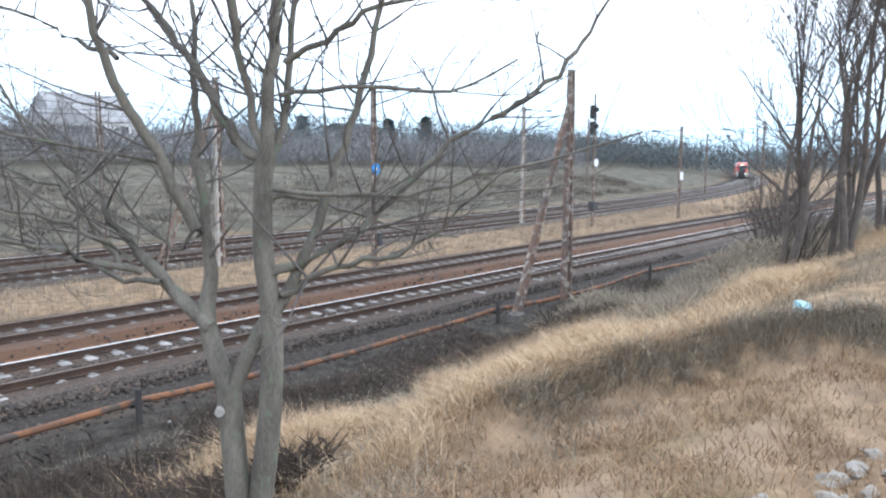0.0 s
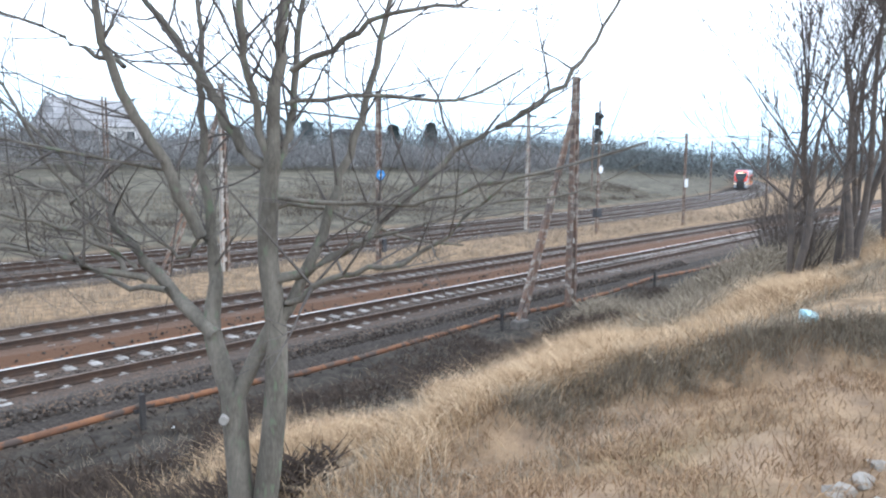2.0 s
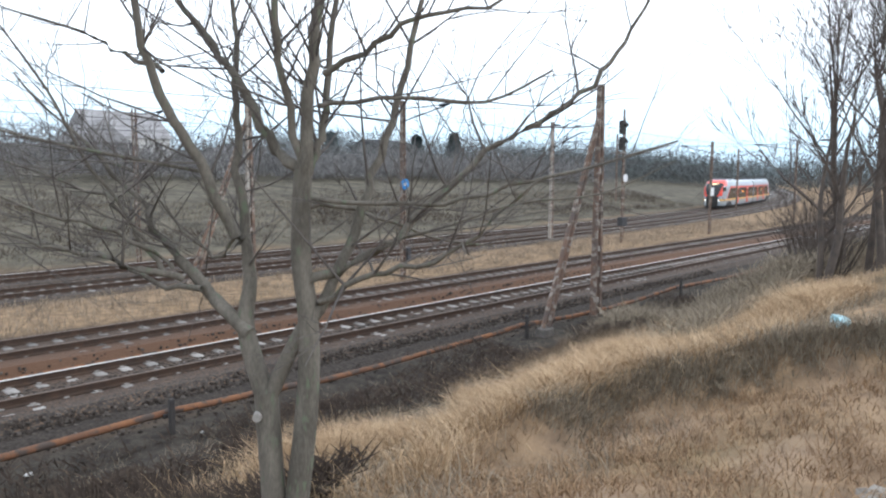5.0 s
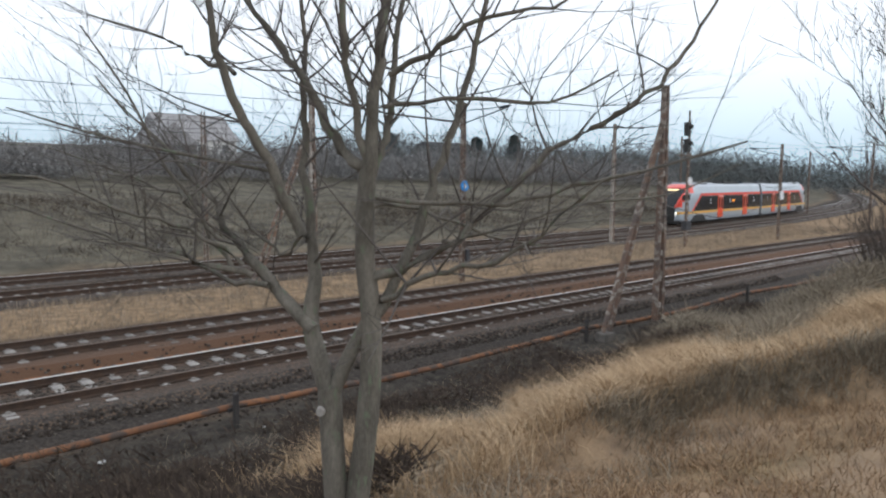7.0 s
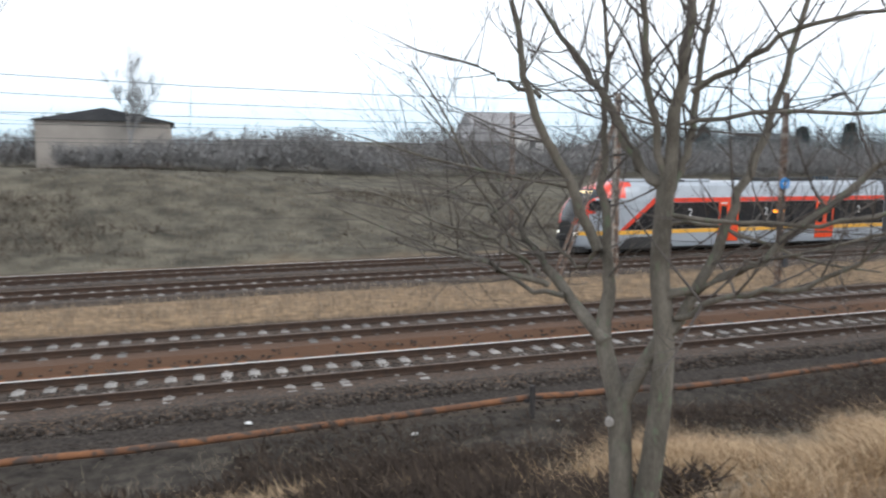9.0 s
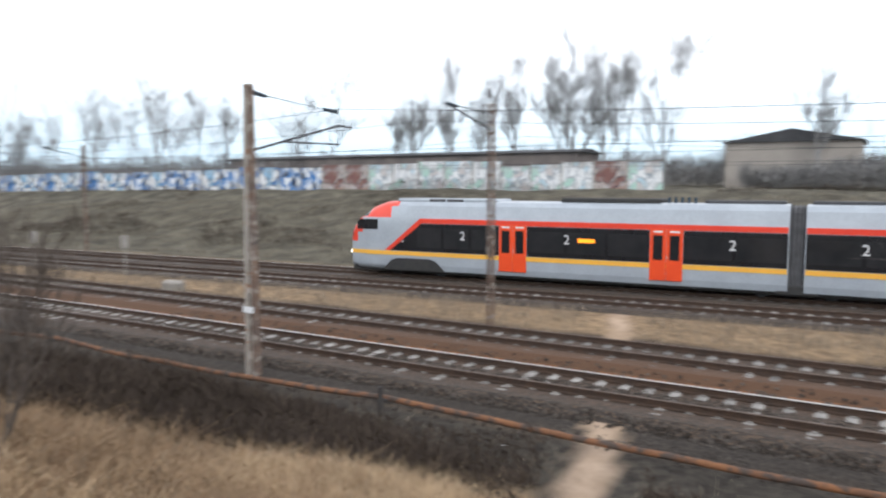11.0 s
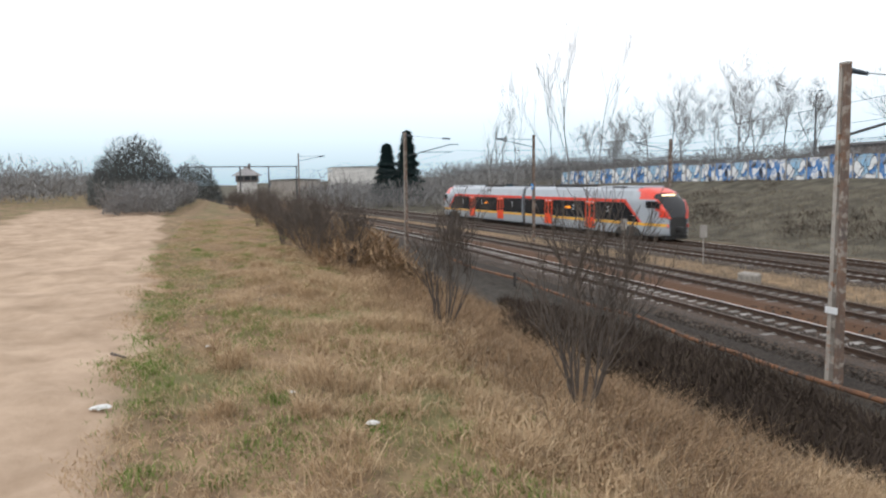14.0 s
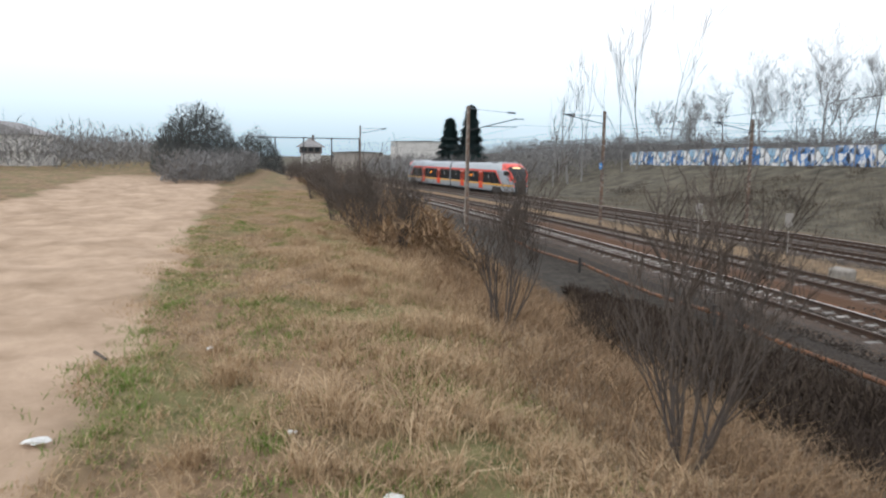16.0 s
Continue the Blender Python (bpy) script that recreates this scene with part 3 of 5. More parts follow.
lattice_mast("catenary_mast", 19.85, -3.75, 7.45, -0.25, "rust-stained concrete lattice mast with a raking strut", strut=-3.0)
lattice_mast("catenary_mast", -14.5, -3.05, 7.3, -0.25, "weathered concrete catenary mast with white plate beside the track", arm=3.6, w=0.26, plate=True)
lattice_mast("catenary_mast", -51.5, -3.8 + bend(-51.5), 8.3, -0.4, "grey concrete catenary mast with cantilever arm", arm=3.6, w=0.28, yaw=8)
lattice_mast("catenary_mast", 16.4, 11.3, 7.9, -0.2, "orange-stained concrete mast with a raking strut among dry grass", strut=-2.9, w=0.26)
lattice_mast("catenary_mast", 39.4, 11.4, 7.6, 0.2, "slim pale concrete mast beside the far tracks", arm=-2.2, w=0.22)
lattice_mast("catenary_mast", 57.0, -3.9, 7.6, -0.3, "brown lattice mast half hidden by bare trees", arm=4.0, w=0.34)


def steel_mast(x, y, h, z0, label, arm=0.0, sign=None, box_low=False):
    ob = tagged(empty("steel_mast", pose(x, y, z0)), label, "mast", "steel masts")
    bm = bmesh.new()
    for dx in (-0.09, 0.09):
        box(bm, dx - 0.025, dx + 0.025, -0.08, 0.08, 0, h, 0.008)
    part("post", bm, M_STEELP, ob)
    for k in range(int(h / 0.7)):
        part("lacing", boxed(-0.09, 0.09, -0.05, 0.05, 0.35 + k * 0.7, 0.43 + k * 0.7), M_STEELP, ob)
    if arm:
        bm = rodded((0, 0, h - 0.9), (0, arm, h - 0.35), 0.03)
        rod(bm, (0, 0, h - 0.35), (0, arm * 1.1, h - 0.3), 0.02)
        part("bracket_arm", bm, M_DARKST, ob)
        part("insulator", rodded((0, arm * 0.85, h - 0.32), (0, arm * 1.05, h - 0.3), 0.06), M_INSUL, ob)
    if sign == "blue":
        part("sign_plate", rodded((0, -0.14, 4.35), (0, -0.11, 4.35), 0.24, n=20), M_BLUE, ob, "round blue sign plate")
        part("sign_figure", boxed(-0.08, 0.08, -0.146, -0.141, 4.28, 4.42, 0.01), M_WHITE, ob)
    if sign == "white":
        part("sign_plate", boxed(-0.33, 0.33, -0.16, -0.12, 3.1, 3.75, 0.02), M_WHITE, ob, "square white sign plate")
    if box_low:
        part("switch_box", boxed(0.12, 0.36, -0.16, 0.14, 0.9, 1.5, 0.02), M_DARKST, ob)
    return ob


steel_mast(21.66, 7.25, 8.0, -0.4, "rusty steel mast carrying a round blue sign", -2.6, "blue", True)
steel_mast(-12.3, 5.95, 7.7, -0.3, "dark steel mast standing between the tracks", -2.8)
steel_mast(56.5, 7.8, 7.4, -0.3, "steel mast with square white sign plate", 2.4, "white")
steel_mast(16.0, 21.2, 8.0, -0.3, "dark steel mast beyond the far track", -3.0)
steel_mast(76.0, 7.4, 8.2, -0.3, "tall steel mast with long cantilever near the trees", 4.0)
steel_mast(-52.0, 6.2 + bend(-52), 8.2, -0.3, "dark steel mast beside the curving tracks", -2.8, "blue")
steel_mast(-53.0, 22.0 + bend_c(-53), 8.0, -0.3, "dark steel mast at the foot of the embankment", -3.0)
steel_mast(-92.0, -4.0 + bend(-92), 8.4, -0.3, "far steel mast on the curve", 3.0)
steel_mast(98.0, 21.5, 8.0, 0.0, "far steel mast where the line curves", -3.0)
steel_mast(88.0, 34.0, 9.0, 1.0, "pale far mast in the field", 0.0)
steel_mast(130.0, 24.0, 8.5, 0.5, "hazy far mast on the curve", -3.0)


def signal(x, y, z0):
    ob = tagged(empty("railway_signal", pose(x, y, z0)), "tall rusty signal mast with dark lamp heads and ladder", "signal")
    part("post", rodded((0, 0, 0), (0, 0, 9.2), 0.1, 0.07), M_STEELP, ob)
    bm = bmesh.new()
    for dx in (0.22, 0.5):
        rod(bm, (dx, 0.1, 0.3), (dx - 0.1, 0.1, 8.6), 0.022, n=5)
    for k in range(20):
        rod(bm, (0.22, 0.1, 0.6 + k * 0.4), (0.48, 0.1, 0.6 + k * 0.4), 0.014, n=4)
    part("ladder", bm, M_STEELP, ob)
    for z in (8.0, 6.9):
        head = part("lamp_head", boxed(-0.55, -0.05, -0.2, 0.1, z - 0.5, z + 0.4, 0.04), M_BLACK, ob, "dark signal lamp head")
        part("hood", rodded((-0.3, -0.2, z + 0.1), (-0.3, -0.42, z + 0.1), 0.15, n=12), M_BLACK, head)
    part("relay_box", boxed(-0.25, 0.4, -0.2, 0.2, 1.2, 1.8, 0.02), M_DARKST, ob)
    part("disc_plate", rodded((0.15, -0.14, 4.5), (0.15, -0.1, 4.5), 0.28, n=18), M_WHITE, ob)
    part("platform", boxed(-0.5, 0.5, -0.1, 0.6, 6.2, 6.26), M_STEELP, ob)


signal(44.5, 9.0, -0.3)


def wires():
    rng = random.Random(3)
    for y0, f, ys in ((TRACK_A, bend, 0), (TRACK_B, bend, 0), (TRACK_C, bend_c, 0), (TRACK_D, bend_c, 0)):
        ob = tagged(empty("overhead_line", pose(0, 0, 0)), "thin dark contact and carrier wires over a track", "overhead wire", "overhead lines")
        masts = [-150, -120, -86, -51.5, -14.1, 20.5, 56, 90, 130, 170]
        con, car = [], []
        for a, b in zip(masts, masts[1:]):
            for i in range(8):
                x = a + (b - a) * i / 8
                t = i / 8
                y = y0 + f(x) + (0.2 if masts.index(a) % 2 else -0.2) * (1 - 2 * t)
                con.append((Vector((x, y, 5.55)), 0.009))
                car.append((Vector((x, y0 + f(x), 6.75 - 2.4 * t * (1 - t))), 0.010))
                if i % 2 == 1:
                    v, fc = tubes([[(Vector((x, y, 5.55)), 0.0055), (Vector((x, y0 + f(x), 6.75 - 2.4 * t * (1 - t))), 0.0055)]], 3)
                    mesh_ob("dropper", v, fc, M_WIRE, ob)
        for nm, p in (("contact_wire", con), ("carrier_wire", car)):
            v, fc = tubes([p], 4)
            mesh_ob(nm, v, fc, M_WIRE, ob)


wires()


def track_sign(x, y, label):
    ob = tagged(empty("track_sign", pose(x, y, at(x, y))), label, "sign", "track signs")
    part("post", rodded((0, 0, 0), (0, 0, 1.7), 0.03), M_WALLC, ob)
    part("plate", boxed(-0.03, 0.03, -0.22, 0.22, 1.5, 2.2, 0.01), M_WALLC, ob)
    return ob


track_sign(-36.0, 8.7, "small pale sign plate on a post between the tracks")
track_sign(-43.8, 8.2, "small pale sign plate on a post between the tracks")
rk = part("concrete_block", boxed(-0.45, 0.45, -0.3, 0.3, -0.1, 0.45, 0.06), M_ROCK)
rk.matrix_basis = pose(-29.4, 6.5, at(-29.4, 6.5) + 0.05, 4, 3, 25)
tagged(rk, "pale broken concrete block lying between the tracks", "concrete block")


# ---- the train ----
CAR = 21.9


def nose_top(d):
    return float(np.interp(d, [0, 0.25, 0.55, 1.0, 1.6, 2.3, 3.3], [1.75, 2.35, 2.75, 3.2, 3.58, 3.82, 3.9]))


def nose_half(d):
    return float(np.interp(d, [0, 0.15, 0.4, 0.9, 1.6, 2.6], [0.78, 1.0, 1.14, 1.27, 1.36, 1.41]))


def car_section(x):
    d = CAR - x
    top, half = nose_top(d), nose_half(d)
    low = 0.32 if d > 0.5 else 0.42
    zs = [low, 0.6, 1.05, 1.3, 1.7, 2.2, min(2.72, top - 0.25), min(3.0, top - 0.12)]
    zs = [min(z, top - 0.3 + 0.03 * i) for i, z in enumerate(zs)]
    side = [(half - 0.09, zs[0]), (half - 0.02, zs[1]), (half, zs[2]), (half, zs[3]), (half, zs[4]), (half, zs[5]), (half, zs[6]), (half - 0.03, zs[7])]
    roof = [(half - 0.16, top - 0.28 if top - 0.28 > zs[7] else zs[7] + 0.02), (half - 0.36, top - 0.07), (half * 0.5, top)]
    right = [(y, z) for y, z in side + roof]
    return [(-y, z) for y, z in right] + [(y, z) for y, z in reversed(right)]


def loft(xs, shrink=0.0):
    rings = [[(x, y * (1 + shrink), z + (shrink if z > 3 else 0)) for y, z in car_section(x)] for x in xs]
    n = len(rings[0])
    verts = [p for r in rings for p in r]
    faces = []
    for i in range(len(xs) - 1):
        for k in range(n):
            a, b = i * n + k, i * n + (k + 1) % n
            faces.append((a, b, b + n, a + n))
    faces.append(tuple(range(n))[::-1])
    faces.append(tuple((len(xs) - 1) * n + k for k in range(n)))
    return verts, faces


def train_car(name, label):
    """One half of the train: origin at the joint on rail level, nose at +x."""
    ob = tagged(empty(name, pose(0, 0, 0)), label, "train", "train halves")
    xs = [0.32, 5, 10, 14, 17, 18.2] + [CAR - d for d in (3.4, 3.2, 3.0, 2.8, 2.6, 2.4, 2.2, 2.0, 1.8, 1.6, 1.4, 1.2, 1.0, 0.8, 0.65, 0.5, 0.38, 0.25, 0.12, 0.0)]
    v, f = loft(xs)
    body = mesh_ob("body", v, f, [M_GREY, M_RED, M_GLASS, M_YEL, M_BLACK], ob, "silver-grey body shell with red cab hood")
    mi = []
    for poly in body.data.polygons:
        c = poly.center
        d = CAR - c.x
        m = 0
        if (d < 3.25 and c.z > 2.95 + 0.35 * max(0.0, d - 1.9)) or (d < 0.95 and c.z > 1.6 + 0.6 * d):
            m = 1
        if d < 1.45 and c.z > 1.5 and abs(c.y) < nose_half(d) * 0.86 and abs(poly.normal.y) < 0.75:
            m = 2
        if d < 0.45 and c.z < 1.45 and abs(c.y) < 0.75:
            m = 4
        mi.append(m)
    body.data.polygons.foreach_set("material_index", mi)
    body.data.polygons.foreach_set("use_smooth", [len(p.vertices) == 4 and p.center.x > 18 for p in body.data.polygons])
    doors = (CAR - 9.6, CAR - 16.75)

    def strip(nm, x0, x1, z0, z1, material, out=0.012, slant=0.0, lab=""):
        for s in (-1, 1):
            bm = bmesh.new()
            y0, y1 = s * (1.41 - 0.03), s * (1.41 + out)
            q = [(x0, z0), (x1, z0), (x1 - slant, z1), (x0, z1)]
            a = [bm.verts.new((x, y0, z)) for x, z in q]
            b = [bm.verts.new((x, y1, z)) for x, z in q]
            for k in range(4):
                bm.faces.new((a[k], a[(k + 1) % 4], b[(k + 1) % 4], b[k]))
            bm.faces.new(b)
            bmesh.ops.recalc_face_normals(bm, faces=bm.faces)
            part(nm, bm, material, ob, lab)

    def hull(side, ds, z0, z1, nm, material, lab=""):
        """A thin sheet that follows the side of the nose."""
        bm = bmesh.new()
        lo = [bm.verts.new((CAR - d, side * (nose_half(d) + 0.014), z0)) for d in ds]
        hi = [bm.verts.new((CAR - d, side * (nose_half(d) + 0.014), min(z1, nose_top(d) - 0.12))) for d in ds]
        for k in range(len(ds) - 1):
            bm.faces.new((lo[k], lo[k + 1], hi[k + 1], hi[k]))
        g = bmesh.ops.extrude_face_region(bm, geom=bm.faces[:])
        bmesh.ops.translate(bm, vec=(0, -side * 0.05, 0), verts=[v for v in g["geom"] if isinstance(v, bmesh.types.BMVert)])
        bmesh.ops.recalc_face_normals(bm, faces=bm.faces)
        part(nm, bm, material, ob, lab)

    strip("red_band", 0.36, CAR - 4.55, 2.74, 2.98, M_RED, 0.016)
    strip("yellow_stripe", 0.36, CAR - 1.38, 1.06, 1.27, M_YEL, 0.018)
    edges = [0.36, doors[1] - 0.72, doors[1] + 0.72, doors[0] - 0.72, doors[0] + 0.72, CAR - 2.7]
    strip("window_band", edges[0], edges[1], 1.29, 2.72, M_GLASS, 0.012)
    strip("window_band", edges[2], edges[3], 1.29, 2.72, M_GLASS, 0.012)
    strip("window_band", edges[4], edges[5], 1.29, 2.72, M_GLASS, 0.012, slant=1.9)
    for s in (-1, 1):
        bm = bmesh.new()
        y = s * 1.427
        q = [(CAR - 2.75, 1.29), (CAR - 2.45, 1.29), (CAR - 4.55, 2.98), (CAR - 4.85, 2.98), (CAR - 4.62, 2.72)]
        vs = [bm.verts.new((x, y, z)) for x, z in q]
        bm.faces.new(vs)
        r = bmesh.ops.extrude_face_region(bm, geom=bm.faces[:])
        bmesh.ops.translate(bm, vec=(0, -s * 0.05, 0), verts=[g for g in r["geom"] if isinstance(g, bmesh.types.BMVert)])
        part("red_sweep", bm, M_RED, ob)
    for a, b in ((edges[0], edges[1]), (edges[2], edges[3]), (edges[4], edges[5] - 1.6)):
        n = max(2, round((b - a) / 1.7))
        for k in range(n):
            x0 = a + (b - a) * k / n + 0.08
            x1 = a + (b - a) * (k + 1) / n - 0.08
            for s in (-1, 1):
                part("window_pane", boxed(x0, x1, s * 1.426 - 0.004, s * 1.426 + 0.004, 1.5, 2.5, 0.0), M_PANE, ob)
    for dx in doors:
        for s in (-1, 1):
            for k in (-1, 1):
                x0, x1 = (dx - 0.7, dx - 0.008) if k < 0 else (dx + 0.008, dx + 0.7)
                leaf = part("door_leaf", boxed(x0, x1, s * 1.42 - 0.022, s * 1.42 + 0.022, 0.52, 2.78, 0.012), M_DOOR, ob, "orange-red sliding door leaf")
                part("door_window", boxed(x0 + 0.14, x1 - 0.14, s * 1.444 - 0.003, s * 1.444 + 0.003, 1.42, 2.5), M_GLASS, leaf)
                part("door_header", boxed(x0 + 0.14, x1 - 0.14, s * 1.444 - 0.003, s * 1.444 + 0.003, 2.62, 2.7), M_NUM, leaf)
            part("door_button", boxed(dx - 0.06, dx - 0.03, s * 1.446 - 0.003, s * 1.446 + 0.003, 1.5, 1.6), M_NUM, ob)
    for x in (CAR - 6.95, CAR - 12.27, CAR - 19.45):
        for s in (-1, 1):
            fc = bpy.data.curves.new("class_numeral", "FONT")
            fc.body, fc.size, fc.align_x, fc.extrude = "2", 0.62, "CENTER", 0.003
            t = new("class_numeral", fc)
            t.data.materials.append(M_NUM)
            t.parent = ob
            t.matrix_basis = pose(x, s * 1.433, 1.95, 90, 0, 0 if s < 0 else 180)
    for s in (-1, 1):
        part("side_display", boxed(CAR - 13.6, CAR - 12.8, s * 1.43 - 0.004, s * 1.43 + 0.004, 2.05, 2.22), M_AMBER, ob, "lit amber destination display")
        hull(s, (2.0, 1.7, 1.4, 1.1, 0.8, 0.62), 2.36, 2.9, "cab_window", M_GLASS, "dark side window of the cab")
        hull(s, (1.4, 1.0, 0.7, 0.42, 0.22, 0.08), 1.06, 1.27, "yellow_stripe", M_YEL)
        part("marker_lamp", boxed(CAR - 3.6, CAR - 3.48, s * 1.43 - 0.006, s * 1.43 + 0.006, 1.75, 1.82), M_NUM, ob)
        lamp = part("headlamp", boxed(CAR - 0.34, CAR - 0.02, s * 0.72 - 0.2, s * 0.72 + 0.2, 1.02, 1.22, 0.03), M_LAMP if name == "train_front_half" else M_TAIL, ob, "bright headlamp" if name == "train_front_half" else "red tail lamp")
        part("lamp_rim", boxed(CAR - 0.32, CAR - 0.04, s * 0.72 - 0.23, s * 0.72 + 0.23, 0.98, 1.02, 0.01), M_BLACK, lamp)
    part("front_display", boxed(CAR - 1.55, CAR - 1.12, -0.55, 0.55, 3.16, 3.36, 0.02), M_AMBER_W, ob, "lit destination display above the windscreen")
    part("coupler", boxed(CAR - 0.4, CAR + 0.5, -0.2, 0.2, 0.75, 1.05, 0.05), M_BLACK, ob)
    part("snow_plough", boxed(CAR - 0.9, CAR - 0.15, -0.95, 0.95, 0.12, 0.42, 0.05), M_BLACK, ob)
    part("roof_fairing", boxed(CAR - 8.6, CAR - 3.0, -1.02, 1.02, 3.8, 4.0, 0.07), M_GREY, ob)
    for k in range(2):
        for s in (-1, 1):
            part("roof_grille", boxed(CAR - 6.8 + k * 1.0, CAR - 5.9 + k * 1.0, s * 1.02 - 0.02, s * 1.02 + 0.012, 3.7, 3.96), M_ROOFD, ob)
    part("roof_equipment", boxed(CAR - 16.4, CAR - 11.8, -0.85, 0.85, 3.85, 4.08, 0.05), M_BLACK, ob)
    part("roof_equipment", boxed(CAR - 21.4, CAR - 18.2, -0.6, 0.6, 3.86, 4.03, 0.04), M_DARKST, ob)
    for k in range(5):
        part("roof_insulator", rodded((CAR - 17.8 + k * 0.28, 0.5, 3.88), (CAR - 17.8 + k * 0.28, 0.5, 4.15), 0.06, n=8), M_INSUL, ob)
    part("underframe", boxed(0.6, CAR - 1.0, -1.15, 1.15, 0.16, 0.5, 0.04), M_BLACK, ob)
    for c in (CAR - 4.15, 0.0):
        if c == 0.0 and name != "train_front_half":
            continue
        bog = part("bogie", boxed(c - 1.75, c + 1.75, -1.05, 1.05, 0.34, 0.66, 0.06), M_BLACK, ob)
        for dx in (-1.3, 1.3):
            for s in (-1, 1):
                w = part("wheel", rodded((c + dx, s * 0.69, 0.45), (c + dx, s * 0.82, 0.45), 0.45, n=28), M_DARKST, bog)
        for s in (-1, 1):
            part("spring", boxed(c - 0.4, c + 0.4, s * 1.1 - 0.12, s * 1.1 + 0.12, 0.4, 0.85, 0.05), M_DARKST, bog)
    # Black sheet over the bogie stands in for shade in the wheel opening.
    for s in (-1, 1):
        for k, (x0, x1, zt) in enumerate(((CAR - 5.95, CAR - 2.35, 0.92),)):
            bm = bmesh.new()
            ring = [(x0, 0.3)] + [(x0 + (x1 - x0) * t, 0.32 + (zt - 0.32) * min(1, math.sin(math.pi * t) * 1.9)) for t in (0.06, 0.14, 0.25, 0.5, 0.75, 0.86, 0.94)] + [(x1, 0.3)]
            vs = [bm.verts.new((x, s * 1.418, z)) for x, z in ring]
            bm.faces.new(vs)
            r = bmesh.ops.extrude_face_region(bm, geom=bm.faces[:])
            bmesh.ops.translate(bm, vec=(0, -s * 0.2, 0), verts=[g for g in r["geom"] if isinstance(g, bmesh.types.BMVert)])
            part("arch_shade", bm, M_BLACK, ob)
    if name == "train_front_half":
        v, f = [], []
        for i in range(9):
            x = -0.34 + 0.68 * i / 8
            k = 0.88 if i % 2 else 0.92
            for y, z in car_section(5):
                v.append((x, y * k, 0.5 + (z - 0.5) * (0.97 if i % 2 else 0.99)))
        n = 22
        for i in range(8):
            for k in range(n):
                a, b = i * n + k, i * n + (k + 1) % n
                f.append((a, b, b + n, a + n))
        mesh_ob("gangway_bellows", v, f, M_BELLOWS, ob, "dark folded rubber bellows")
        part("bogie_cover", boxed(-0.85, 0.85, -1.33, 1.33, 0.16, 0.62, 0.08), M_BLACK, ob, "black housing under the joint")
    else:
        bm = rodded((3.2, 0, 3.95), (4.9, 0, 4.85), 0.03)
        rod(bm, (4.9, 0, 4.85), (3.6, 0, 5.5), 0.025)
        rod(bm, (3.6, -0.8, 5.52), (3.6, 0.8, 5.52), 0.03)
        part("pantograph", bm, M_DARKST, ob, "raised pantograph touching the wire")
    return ob


M_PANE = mat("train_pane", (0.018, 0.019, 0.021), (0.03, 0.03, 0.032), 0.7, 0.08, 0, fine=2)
M_AMBER_W = glow("display_warm", (1.0, 0.75, 0.4), 4.0)
M_BELLOWS = mat("bellows", (0.10, 0.10, 0.105), (0.06, 0.06, 0.063), 3, 0.85)
front_half = train_car("train_front_half", "red, grey and yellow electric train half with lit headlamps")
rear_half = train_car("train_rear_half", "red, grey and yellow electric train half with raised pantograph")


# ---- the bare tree in front ----
TREE = Vector((1.356, -12.549, 0))
RIGHT, AWAY = Vector((0.649, -0.761, 0)), Vector((0.761, 0.649, 0))


